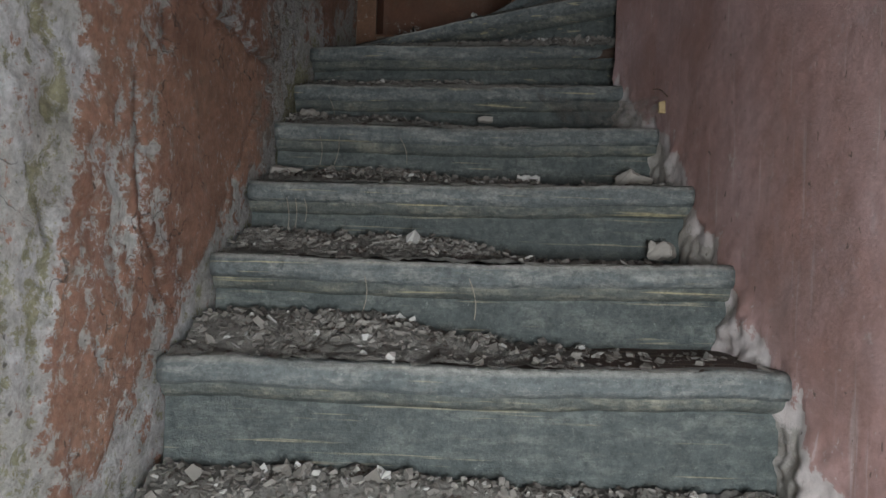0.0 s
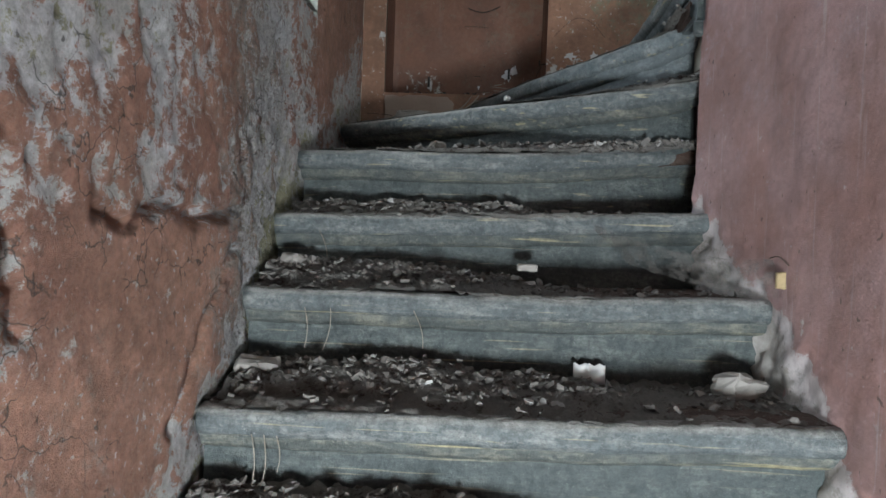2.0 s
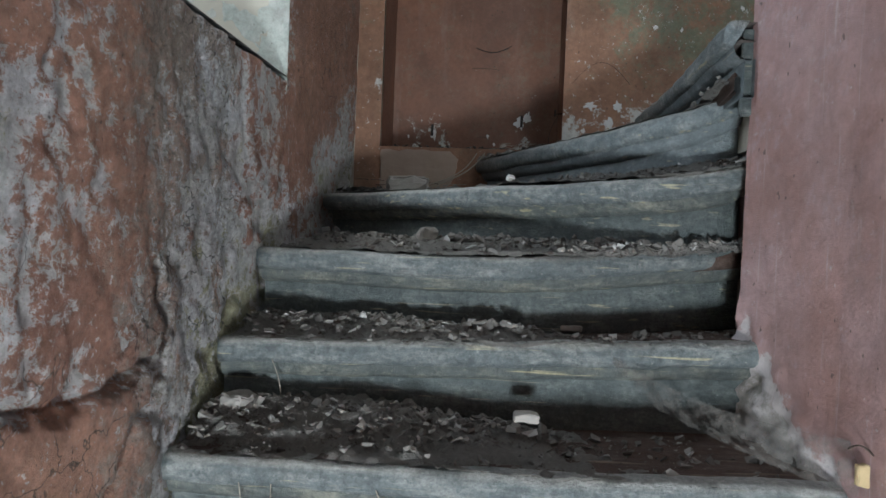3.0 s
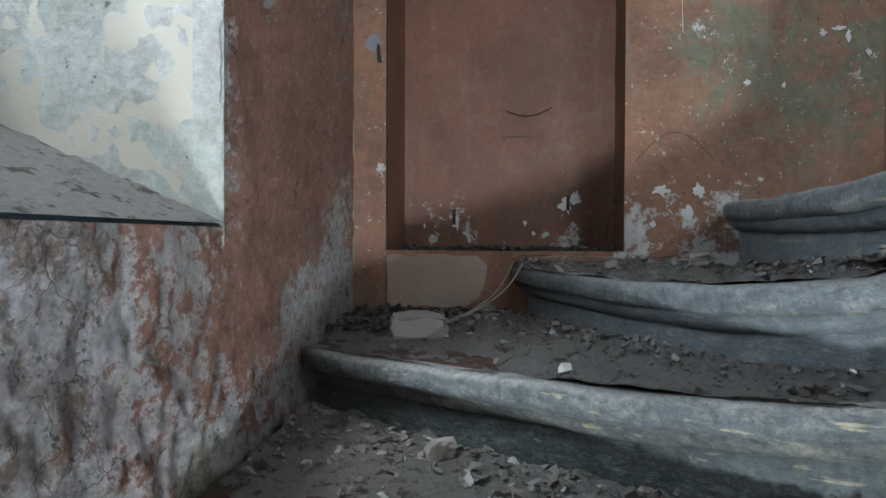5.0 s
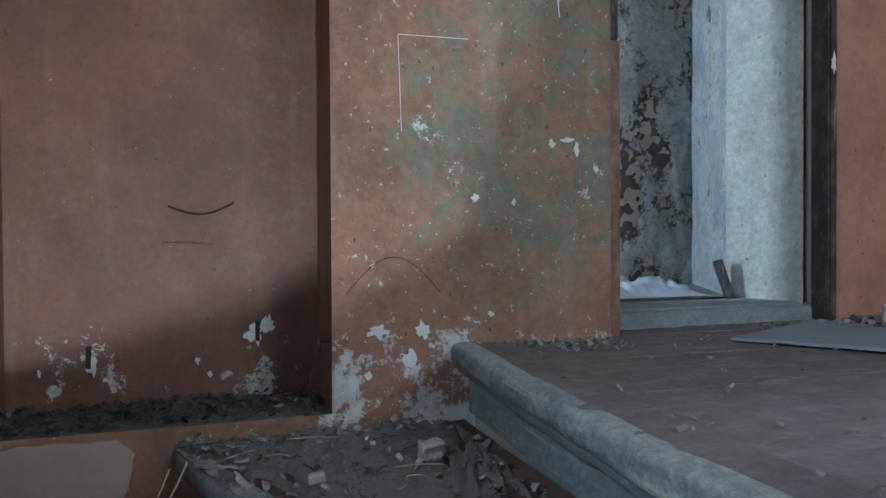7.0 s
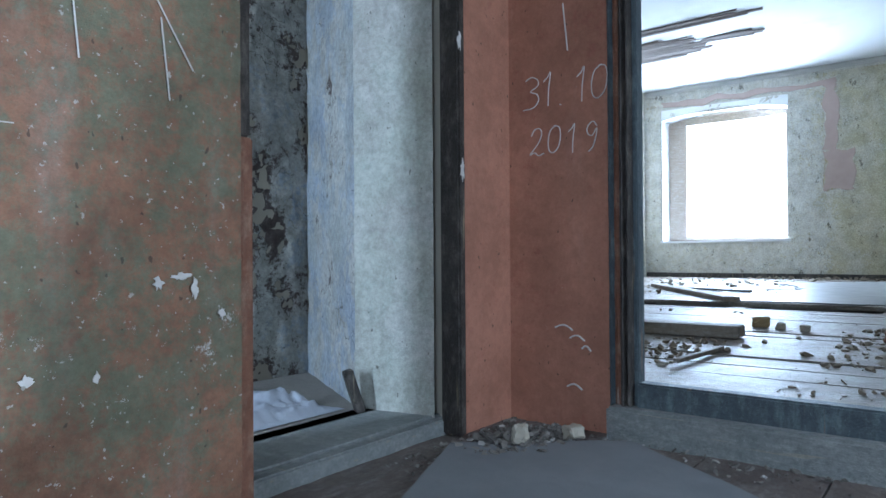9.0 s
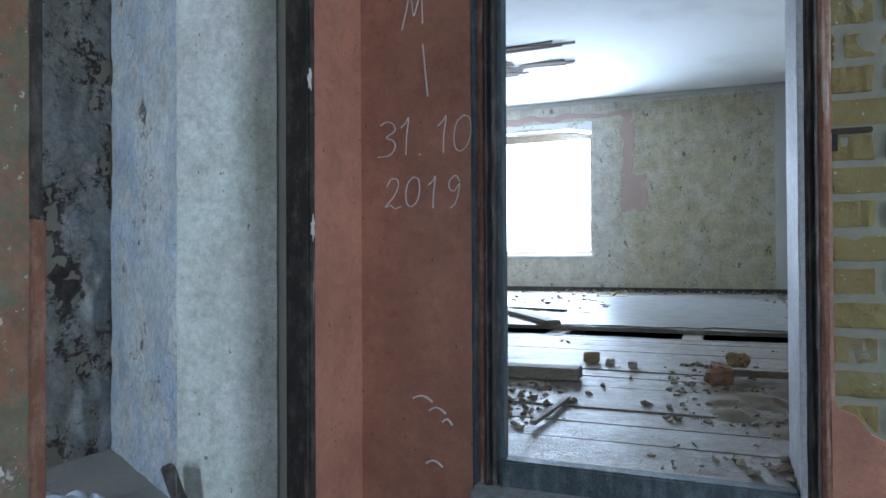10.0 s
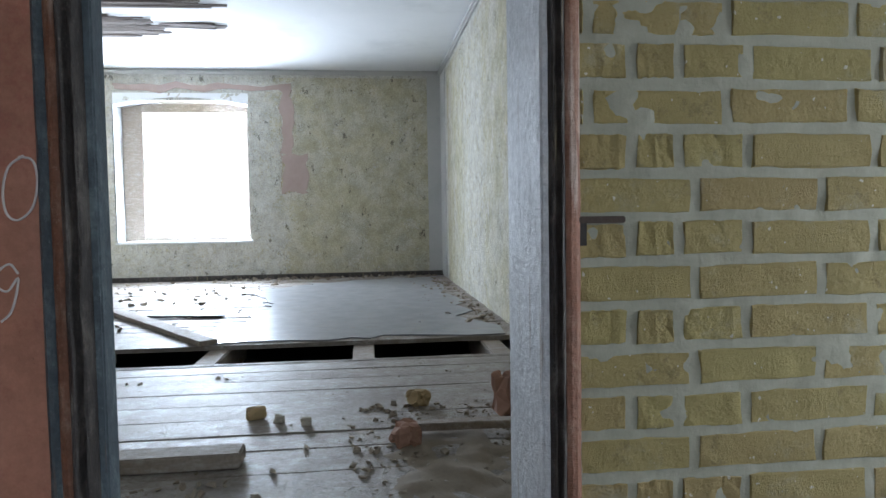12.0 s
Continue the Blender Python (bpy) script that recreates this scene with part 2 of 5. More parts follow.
M["treadtop"] = worn_wood("brown_tread_paint", (0.085, 0.042, 0.026), (0.045, 0.024, 0.016), (0.14, 0.105, 0.085), (0.20, 0.15, 0.11), 0, 0.7)
M["landing"] = worn_wood("dusty_brown_landing_boards", (0.165, 0.13, 0.115), (0.10, 0.078, 0.068), (0.25, 0.235, 0.225), (0.21, 0.18, 0.16), 0, 0.65, 0.3)
M["frame"] = worn_wood("dark_weathered_frame", (0.045, 0.035, 0.03), (0.02, 0.016, 0.014), (0.15, 0.13, 0.11), (0.34, 0.28, 0.17), 2, 0.5)
M["frame_blue"] = worn_wood("blue_grey_frame_edge", (0.10, 0.13, 0.15), (0.05, 0.06, 0.07), (0.20, 0.25, 0.26), (0.22, 0.14, 0.09), 2, 0.6)
M["strip_brown"] = worn_wood("red_brown_frame_strip", (0.27, 0.12, 0.07), (0.16, 0.07, 0.04), (0.36, 0.24, 0.17), (0.48, 0.40, 0.34), 2, 0.6)
M["white_board"] = worn_wood("old_white_board", (0.62, 0.63, 0.64), (0.50, 0.51, 0.53), (0.68, 0.69, 0.70), (0.30, 0.25, 0.20), 2, 0.6)
M["sill_board"] = worn_wood("grey_threshold_board", (0.30, 0.31, 0.30), (0.18, 0.19, 0.19), (0.38, 0.38, 0.37), (0.36, 0.32, 0.25), 1, 0.65)
M["plank"] = worn_wood("dusty_floor_planks", (0.40, 0.36, 0.32), (0.24, 0.20, 0.17), (0.50, 0.48, 0.45), (0.32, 0.27, 0.22), 1, 0.5, 0.75)
M["timber"] = worn_wood("pale_loose_timber", (0.40, 0.34, 0.28), (0.24, 0.19, 0.15), (0.50, 0.46, 0.41), (0.20, 0.15, 0.11), 1, 0.7)


def rubble_mat(name, a, b, c):
    n = Nodes(name)
    col = n.mix(n.island(), a, b)
    col = n.mix(n.step(n.island(), 0.93, 0.95), col, c)
    col = n.mix(n.math("MULTIPLY", n.noise(60, 4), 0.5), col, tuple(v * 0.6 for v in a))
    return n.finish(col, 0.95, [(n.noise(90, 4, 0.7), 0.5, 0.004)])


M["rubble"] = rubble_mat("plaster_rubble", (0.10, 0.088, 0.076), (0.31, 0.285, 0.255), (0.50, 0.48, 0.45))
M["debris"] = rubble_mat("room_rubble", (0.24, 0.19, 0.14), (0.44, 0.38, 0.30), (0.58, 0.54, 0.47))
M["soil_crumb"] = rubble_mat("dark_dirt", (0.035, 0.03, 0.026), (0.09, 0.08, 0.07), (0.24, 0.22, 0.20))
M["dust"] = plain_plaster("trodden_dust", (0.15, 0.132, 0.115), (0.30, 0.278, 0.252), 90.0)
nh = Nodes("trodden_heap_dust")
hc = nh.mix(nh.noise(90, 6, 0.7), (0.13, 0.115, 0.10), (0.33, 0.31, 0.28))
hc = nh.mix(nh.step(nh.noise(16, 8, 0.78), 0.54, 0.62), hc, (0.07, 0.045, 0.032))
M["heap"] = nh.finish(hc, 0.95, [(nh.noise(28, 8, 0.8), 1.0, 0.03), (nh.voronoi(70, "F1"), -0.8, 0.012)])
M["mortar"] = plain_plaster("grey_mortar", (0.20, 0.195, 0.145), (0.30, 0.29, 0.23), 45.0)
M["stone"] = plain_plaster("pale_stone", (0.23, 0.205, 0.18), (0.36, 0.33, 0.295), 40.0)
M["ochre_stone"] = plain_plaster("ochre_brick_lump", (0.36, 0.26, 0.13), (0.44, 0.33, 0.18), 22.0)
M["red_stone"] = plain_plaster("red_brick_lump", (0.30, 0.15, 0.10), (0.40, 0.24, 0.17), 22.0)
M["shell"] = plain_plaster("white_shell", (0.72, 0.70, 0.67), (0.80, 0.79, 0.76), 22.0)
M["straw"] = plain_plaster("dry_straw", (0.22, 0.19, 0.15), (0.34, 0.30, 0.24), 40.0)
M["rust"] = plain_plaster("rusty_iron", (0.035, 0.025, 0.02), (0.07, 0.045, 0.03), 60.0)
M["chalk"] = plain_plaster("chalk", (0.50, 0.46, 0.43), (0.70, 0.68, 0.66), 90.0)
M["lath"] = plain_plaster("grey_lath_reed", (0.17, 0.14, 0.125), (0.30, 0.26, 0.24), 14.0)
# near-black for dark scratches, and painted shade in gaps, slits, holes and floor void
M["hollow_or_scratch"] = plain_plaster("hollow_shade_and_scratch", (0.02, 0.017, 0.014), (0.035, 0.03, 0.025), 8.0)
M["chase"] = plain_plaster("patched_chase", (0.34, 0.25, 0.22), (0.44, 0.35, 0.31), 9.0)
M["sheeting"] = plain_plaster("pale_dusty_sheeting", (0.28, 0.30, 0.36), (0.50, 0.52, 0.57), 8.0)
M["patch"] = plain_plaster("bare_patch_plaster", (0.30, 0.215, 0.165), (0.40, 0.31, 0.25), 14.0)
M["slab"] = plain_plaster("grey_sheet", (0.17, 0.175, 0.19), (0.24, 0.245, 0.255), 9.0)

nb = Nodes("yellow_brick")
bc = nb.mix(nb.noise(14, 5, 0.65), (0.25, 0.20, 0.066), (0.36, 0.30, 0.118))
bc = nb.mix(nb.math("MULTIPLY", nb.shade(), 0.4), bc, (0.28, 0.175, 0.085))
bc = nb.mix(nb.math("MULTIPLY", nb.step(nb.noise(6, 5, 0.7), 0.52, 0.72), 0.55), bc, (0.34, 0.33, 0.27))
bc = nb.mix(nb.math("MULTIPLY", nb.step(nb.noise(11, 7, 0.8), 0.56, 0.66), 0.5), bc, (0.14, 0.115, 0.05))
bc = nb.mix(nb.math("MULTIPLY", nb.step(nb.noise(70, 2, 0.5), 0.70, 0.74), 0.8), bc, (0.55, 0.51, 0.44))
M["brick"] = nb.finish(bc, 0.9, [(nb.noise(45, 7, 0.8), 0.9, 0.012), (nb.noise(180, 3, 0.7), 0.4, 0.003)])

ng = Nodes("window_glass")
ng.bsdf.inputs["Transmission Weight"].default_value = 1.0
M["glass"] = ng.finish((0.95, 0.97, 0.97), 0.04)

nw = Nodes("dusty_cobweb")
nw.put(nw.math("MULTIPLY", nw.step(nw.noise(30, 6, 0.75), 0.36, 0.62), 0.5), nw.bsdf.inputs["Alpha"])
M["web"] = nw.finish(nw.mix(nw.noise(50, 4), (0.12, 0.105, 0.09), (0.20, 0.18, 0.16)), 0.95)


# ---------------------------------------------------------------- mesh helpers
def mesh_object(name, bm, material, smooth=False):
    me = bpy.data.meshes.new(name)
    bm.normal_update()
    bm.to_mesh(me)
    bm.free()
    for m in material if isinstance(material, (list, tuple)) else [material]:
        me.materials.append(m)
    if smooth:
        me.polygons.foreach_set("use_smooth", [True] * len(me.polygons))
    return new(name, me)


def part(name, bm, material, parent, label="", smooth=False):
    ob = mesh_object(name, bm, material, smooth)
    ob.parent = parent
    if label:
        tagged(ob, label=label)
    return ob


def box(bm, x0, x1, y0, y1, z0, z1, bevel=0.0, mat=0):
    vs = [bm.verts.new(p) for p in ((x0, y0, z0), (x1, y0, z0), (x1, y1, z0), (x0, y1, z0), (x0, y0, z1), (x1, y0, z1), (x1, y1, z1), (x0, y1, z1))]
    fs = [bm.faces.new([vs[i] for i in f]) for f in ((3, 2, 1, 0), (4, 5, 6, 7), (0, 1, 5, 4), (1, 2, 6, 5), (2, 3, 7, 6), (3, 0, 4, 7))]
    for f in fs:
        f.material_index = mat
    if bevel:
        edges = list({e for f in fs for e in f.edges})
        bmesh.ops.bevel(bm, geom=edges, offset=bevel, segments=2, affect="EDGES")
    return bm


def boxes(*rows, bevel=0.0):
    bm = bmesh.new()
    for r in rows:
        box(bm, *r, bevel=bevel)
    return bm


def fbm(x, y, z, octaves=4):
    return noise.fractal(Vector((x, y, z)), 0.9, 2.0, octaves)


def ease(a, b, v):
    t = min(1.0, max(0.0, (v - a) / (b - a)))
    return t * t * (3 - 2 * t)


def relief(name, origin, u, v, size, cell, lay, zone, material, parent, depth=0.006, rough=0.003, holes=(), lean=None, label=""):
    """A sheet of wall plaster with its flaked layers as real relief. u, v: axes; the sheet bulges along u x v. lay, zone: functions of the two lengths."""
    o, u, v = Vector(origin), Vector(u), Vector(v)
    n = u.cross(v)
    nu, nv = max(2, round(size[0] / cell)), max(2, round(size[1] / cell))
    verts, lays, zones = [], [], []
    for j in range(nv + 1):
        for i in range(nu + 1):
            a, b = size[0] * i / nu, size[1] * j / nv
            p = o + u * a + v * b
            l = lay(a, b, p)
            h = -depth * ease(0.28, 0.36, l) - depth * 1.3 * ease(0.6, 0.72, l)
            k = rough(p) if callable(rough) else rough
            h += k * 0.6 * fbm(*(p * 8.0)) + k * 0.9 * fbm(*(p * 27.0), 3) * (0.6 + ease(0.3, 0.7, l))
            if lean:
                h += lean(a, b)
            verts.append(p + n * h)
            lays.append(l)
            zones.append(zone(a, b, p))
    faces = []
    for j in range(nv):
        for i in range(nu):
            a, b = size[0] * (i + 0.5) / nu, size[1] * (j + 0.5) / nv
            if any(h[0] < a < h[1] and h[2] < b < h[3] for h in holes):
                continue
            k = j * (nu + 1) + i
            faces.append((k, k + 1, k + nu + 2, k + nu + 1))
    me = bpy.data.meshes.new(name)
    me.from_pydata(verts, [], faces)
    for key, data in (("lay", lays), ("zone", zones)):
        me.attributes.new(key, "FLOAT", "POINT").data.foreach_set("value", data)
    me.polygons.foreach_set("use_smooth", [True] * len(me.polygons))
    me.materials.append(material)
    ob = new(name, me)
    ob.parent = parent
    if label:
        tagged(ob, label=label)
    return ob


def structure(name, bm, material, label):
    return tagged(mesh_object(name, bm, material), label=label, kind="structure", category=name.split("_")[0])


# ---------------------------------------------------------------- plan
XL, XR = -0.51, 0.648          # stair walls
YN, XE = 3.618, 2.138          # end wall, wall to the room
YN2 = 3.717                    # short return beside the passage door
ZL = 2.855                     # landing
ZF, ZC = 3.016, 5.92           # room floor and ceiling
XB = 10.584                    # far wall of the room
YS = 1.78                      # side wall of the room
TOP = 5.75                     # ceiling over the stair
WY0, WY1, WZ = 1.70, 2.735, 2.778   # stair window


# left wall with its window opening
west = structure("wall_west", boxes(
    (XL - 0.6, XL - 0.06, -0.95, WY0, 0, TOP), (XL - 0.6, XL - 0.06, WY1, 4.0, 0, TOP),
    (XL - 0.6, XL - 0.06, WY0, WY1, 0, WZ - 0.03), (XL - 0.6, XL - 0.06, WY0, WY1, 4.75, TOP)), M["core"],
    "stair wall with flaking terracotta paint and bare plaster")


GOUGES = (((1.48, 2.11), (1.60, 2.10)), ((1.60, 2.10), (1.72, 2.13)), ((1.72, 2.13), (1.86, 2.10)), ((1.86, 2.10), (2.08, 2.135)), ((2.06, 2.32), (2.12, 2.10)), ((2.12, 2.10), (1.98, 2.0)),
          ((1.98, 2.0), (1.86, 1.865)), ((1.86, 1.865), (1.74, 1.72)), ((1.30, 2.22), (1.34, 1.95)), ((1.22, 1.86), (1.26, 1.60)), ((1.26, 1.60), (1.38, 1.45)))


def gouge(y, z):
    """Nearness, 0 to 1, to one of the long cracks in the plaster."""
    y, z = y + 0.018 * fbm(y * 14, z * 14, 3), z + 0.018 * fbm(y * 14, z * 14, 8)
    best = 9.0
    for (ay, az), (by, bz) in GOUGES:
        dy, dz = by - ay, bz - az
        t = min(1.0, max(0.0, ((y - ay) * dy + (z - az) * dz) / (dy * dy + dz * dz)))
        best = min(best, math.hypot(y - ay - dy * t, z - az - dz * t))
    return ease(0.015, 0.003, best)


def left_lay(a, b, p):
    y, z = p.y, p.z
    l = 0.15 + 0.04 * ease(1.5, 2.0, y) * ease(2.9, 2.6, y) + 0.24 * fbm(y * 2.4, z * 1.6, 3.3) + 0.17 * fbm(y * 11, z * 6, 9.1) + 0.2 * fbm(y * 28, z * 19, 4.4, 3)
    l += 0.75 * ease(0.07, 0.03, math.hypot(y - 2.96, (z - 3.30) * 0.6))
    l += 0.14 * gouge(y, z) + 0.10 * ease(2.09, 2.14, z) * ease(2.05, 1.98, y) - 0.14 * ease(2.13, 2.08, z) * ease(1.3, 1.4, y) * ease(2.05, 1.95, y + 0.8 * (2.1 - z))
    l += 0.48 * ease(1.02, 0.97, y + 0.07 * fbm(z * 3.0, 1.7, 0.2)) * ease(2.25, 2.0, z)
    l += 0.2 * ease(2.15, 2.35, z + 0.1 * fbm(y * 4, 2.2, 8)) * ease(2.0, 1.7, y)
    l += 0.17 * ease(1.98, 2.16, y + 0.1 * fbm(z * 3, 4, 4)) * ease(2.9, 2.72, y)
    l -= 0.26 * ease(2.72, 2.82, y) * ease(2.55, 2.8, z)
    low = 1.63 + 0.75 * (y - 1.8)
    l += 0.35 * ease(low + 0.16, low + 0.02, z)
    return l


def left_zone(a, b, p):
    y, z = p.y, p.z
    return 0.05 + 0.8 * ease(1.75, 2.15, y) * ease(2.5, 2.3, y) + 0.25 * ease(2.85, 3.4, y) + 0.2 * fbm(y * 1.5, z * 1.5, 7)


relief("plaster", (XL, 0.25, 0.9), (0, 1, 0), (0, 0, 1), (YN - 0.25, 3.9), 0.0115, left_lay, left_zone, M["left"], west, 0.007, lambda p: 0.006 + 0.003 * ease(2.2, 2.5, p.z) * ease(2.0, 1.8, p.y) + 0.004 * ease(1.75, 2.05, p.y) * ease(2.85, 2.6, p.y), lean=lambda a, b: -0.032 * gouge(a + 0.25, b + 0.9) - 0.045 * ease(0.05, 0.02, math.hypot(a + 0.25 - 2.96, (b + 0.9 - 3.30) * 0.6)),
       holes=[(WY0 - 0.25, WY1 - 0.25, WZ - 0.9, 3.85)], label="flaking terracotta paint over lime and yellowish plaster")

# window reveals and the sloping sill
revealed = lambda a, b, p: 0.12 + 0.25 * fbm(p.x * 4, p.y * 4, p.z * 4)
patchy = lambda a, b, p: 0.3 + 0.4 * fbm(p.x * 3, p.y * 3 + 5, p.z * 3)
relief("reveal", (XL, WY1, WZ - 0.04), (-1, 0, 0), (0, 0, 1), (0.6, 2.0), 0.02, revealed, patchy, M["reveal"], west, 0.003, 0.003, label="pale lime-washed window reveal")
relief("reveal", (XL - 0.6, WY0, WZ - 0.04), (1, 0, 0), (0, 0, 1), (0.6, 2.0), 0.03, revealed, patchy, M["reveal"], west, 0.003, 0.003, label="pale lime-washed window reveal")
bm = bmesh.new()
nx, ny = 34, 52
grid = [[bm.verts.new((XL + 0.004 - 0.6 * i / nx, WY0 + (WY1 - WY0) * j / ny, WZ + 0.004 + 0.25 * i / nx + (0.012 * fbm(i * 0.5, j * 0.5, 2.0) + 0.008 * fbm(i * 1.7, j * 1.7, 3.0)) * ease(0, 3, i))) for j in range(ny + 1)] for i in range(nx + 1)]
for i in range(nx):
    for j in range(ny):
        bm.faces.new((grid[i][j], grid[i][j + 1], grid[i + 1][j + 1], grid[i + 1][j]))
box(bm, XL - 0.6, XL - 0.02, WY0, WY1, WZ - 0.035, WZ - 0.005)
part("sloping_sill", bm, M["heap"], west, "sloping plaster window sill under grey dust", smooth=True)
wf = tagged(new("window_1"), label="weathered wooden stair window frame set deep in the wall", kind="structure", category="window")
# unseen bottom rail, made tall to shade the lower reveal
for args in ((XL - 0.62, XL - 0.54, WY0, WY1, 2.98, 3.25), (XL - 0.62, XL - 0.54, WY0, WY1, 4.67, 4.75),
             (XL - 0.62, XL - 0.54, WY0, WY0 + 0.07, 3.25, 4.67), (XL - 0.62, XL - 0.54, WY1 - 0.07, WY1, 3.25, 4.67)):
    part("window_frame", boxes(args, bevel=0.006), M["frame"], wf)

# right stair wall, bending in towards its end at the landing
BEND = ((-1.0, 0.745), (1.40, 0.712), (1.90, 0.694), (2.15, 0.678), (2.38, 0.640), (2.474, 0.622))
PAR = 2.98                     # unseen top of the stair wall, kept low to let lamp light over


def right(y):
    """Face of the stair wall at y."""
    for (ya, xa), (yb, xb) in zip(BEND, BEND[1:]):
        if y <= yb:
            return xa + (xb - xa) * max(0.0, (y - ya) / (yb - ya))
    return BEND[-1][1]


east_stair = structure("wall_stair", boxes((0.765, 0.84, -0.95, 2.40, 0, PAR), (0.694, 0.78, 2.44, 2.82, 0, 2.82)), M["core"], "smooth pink painted wall beside the stair")


def stair_line(y):
    """Height of the nosings beside the wall."""
    return 1.60 + 0.78 * (y - 1.8)


def pink_lay(a, b, p):
    low = stair_line(p.y)
    l = -0.06 + 0.20 * fbm(p.y * 3, p.z * 2, 1.3) + 0.16 * fbm(p.y * 17, p.z * 9, 6.6)
    l += 0.75 * ease(low + 0.17 + 0.13 * fbm(p.y * 5, p.z * 5, 4), low + 0.02, p.z)
    return l + 0.24 * ease(0.62, 0.72, 0.5 + 0.5 * fbm(p.y * 9, p.z * 4.5, 21)) * ease(low + 0.75, low + 0.1, p.z)


def pink_lean(y, z):
    """The wall follows its bend; a ragged plaster foot swells out over each step."""
    low = stair_line(y)
    foot = ease(low + 0.16 + 0.10 * fbm(y * 6, z * 6, 4), low - 0.02, z)
    return XR - right(y) + foot * (0.020 + 0.030 * fbm(y * 8, z * 8, 11) + 0.014 * fbm(y * 26, z * 26, 3))


relief("plaster", (XR, 2.474, 0.8), (0, -1, 0), (0, 0, 1), (2.4, PAR - 0.8), 0.0115, pink_lay, lambda a, b, p: 0.1 + 0.5 * fbm(p.y * 1.3, p.z * 1.3, 2), M["pink"], east_stair, 0.004, 0.0025,
       lean=lambda a, b: pink_lean(2.474 - a, b + 0.8), label="dull pink paint with scratches and chipped foot")
relief("plaster", (0.680, 2.82, 1.9), (0, -1, 0), (0, 0, 1), (0.37, 0.92), 0.0125, pink_lay, lambda a, b, p: 0.2, M["pink"], east_stair, 0.004, 0.0035)
# unseen coping, added on the lowered wall top
part("coping", boxes((0.70, 0.846, -0.95, 2.30, PAR, PAR + 0.02), bevel=0.004), M["pink"], east_stair)

# rounded body of the wall behind its plaster
bm = bmesh.new()
outline = [(right(y) + 0.014, y) for y in (1.2, 1.6, 1.9, 2.15, 2.38, 2.466)] + [(0.83, 2.466), (0.83, 1.2)]
rings = [[bm.verts.new((x, y, z)) for x, y in outline] for z in (0.8, PAR - 0.006)]
nr = len(outline)
for i in range(nr):
    bm.faces.new((rings[0][i], rings[0][(i + 1) % nr], rings[1][(i + 1) % nr], rings[1][i]))
bm.faces.new(rings[1])
part("wall_corner", bm, M["pink"], east_stair, "worn pink painted corner of the stair wall")

# end wall with the niche
NX0, NX1, NZ, ND = -0.402, 0.321, 2.714, 0.281
north = structure("wall_north", boxes(
    (XL - 0.6, NX0 - 0.01, YN + 0.012, 4.05, 0, TOP), (NX1 + 0.01, 1.03, YN + 0.012, 4.05, 0, TOP),
    (NX0 - 0.01, NX1 + 0.01, YN + 0.012, 4.05, 0, NZ - 0.012), (NX0 - 0.01, NX1 + 0.01, YN + 0.012, 4.05, 4.7, TOP),
    (NX0 - 0.01, NX1 + 0.01, YN + ND + 0.012, 4.05, NZ - 0.012, 4.7)), M["core"], "end wall with a tall niche, brown and mottled green paint")


def north_lay(a, b, p):
    l = 0.02 + 0.26 * fbm(p.x * 4, p.z * 3, 6.1) + 0.2 * fbm(p.x * 14, p.z * 12, 2.1)
    return l + 0.24 * ease(3.02, 2.80, p.z + 0.08 * fbm(p.x * 6, p.z * 6, 1)) * ease(0.25, 0.35, p.x)


def north_zone(a, b, p):
    return 0.02 + 0.62 * ease(0.30, 0.62, p.x + 0.25 * fbm(p.x * 2, p.z * 2, 4)) * ease(2.7, 3.25, p.z) + 0.25 * fbm(p.x * 3, p.z * 3, 9)


relief("plaster", (XL, YN, 2.2), (1, 0, 0), (0, 0, 1), (1.03 - XL, 2.5), 0.0115, north_lay, north_zone, M["north"], north, 0.003, 0.0028,
       holes=[(NX0 - XL, NX1 - XL, NZ - 2.2, 2.45)], label="brown paint turning mottled green, chipped white at the foot")


def niche_lay(a, b, p):
    return -0.02 + 0.2 * fbm(p.x * 4, p.z * 4, 3.1) + 0.22 * fbm(p.x * 15, p.z * 13, 5) + 0.22 * ease(2.98, 2.76, p.z)


quiet = lambda a, b, p: 0.25 + 0.35 * fbm(p.x * 2, p.y * 2, p.z * 2)
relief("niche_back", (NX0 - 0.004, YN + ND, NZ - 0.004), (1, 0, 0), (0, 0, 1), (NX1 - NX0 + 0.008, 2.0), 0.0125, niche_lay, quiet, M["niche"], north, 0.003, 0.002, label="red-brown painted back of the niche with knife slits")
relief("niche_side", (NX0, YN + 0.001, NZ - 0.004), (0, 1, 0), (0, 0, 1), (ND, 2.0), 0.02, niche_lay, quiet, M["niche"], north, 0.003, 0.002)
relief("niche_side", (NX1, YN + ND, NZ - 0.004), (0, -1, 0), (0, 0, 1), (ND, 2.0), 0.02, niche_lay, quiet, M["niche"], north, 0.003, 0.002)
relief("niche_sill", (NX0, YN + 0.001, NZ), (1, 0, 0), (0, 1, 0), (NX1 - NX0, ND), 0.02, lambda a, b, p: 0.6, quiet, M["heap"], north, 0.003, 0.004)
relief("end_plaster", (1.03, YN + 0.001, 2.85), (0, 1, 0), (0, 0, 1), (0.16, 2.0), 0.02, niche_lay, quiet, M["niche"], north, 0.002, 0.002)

# bare plaster patch broken out below the niche
bm = bmesh.new()
rim = [(-0.40, 2.705), (-0.12, 2.705), (-0.085, 2.66), (-0.10, 2.60), (-0.15, 2.545), (-0.40, 2.545)]
outline = []
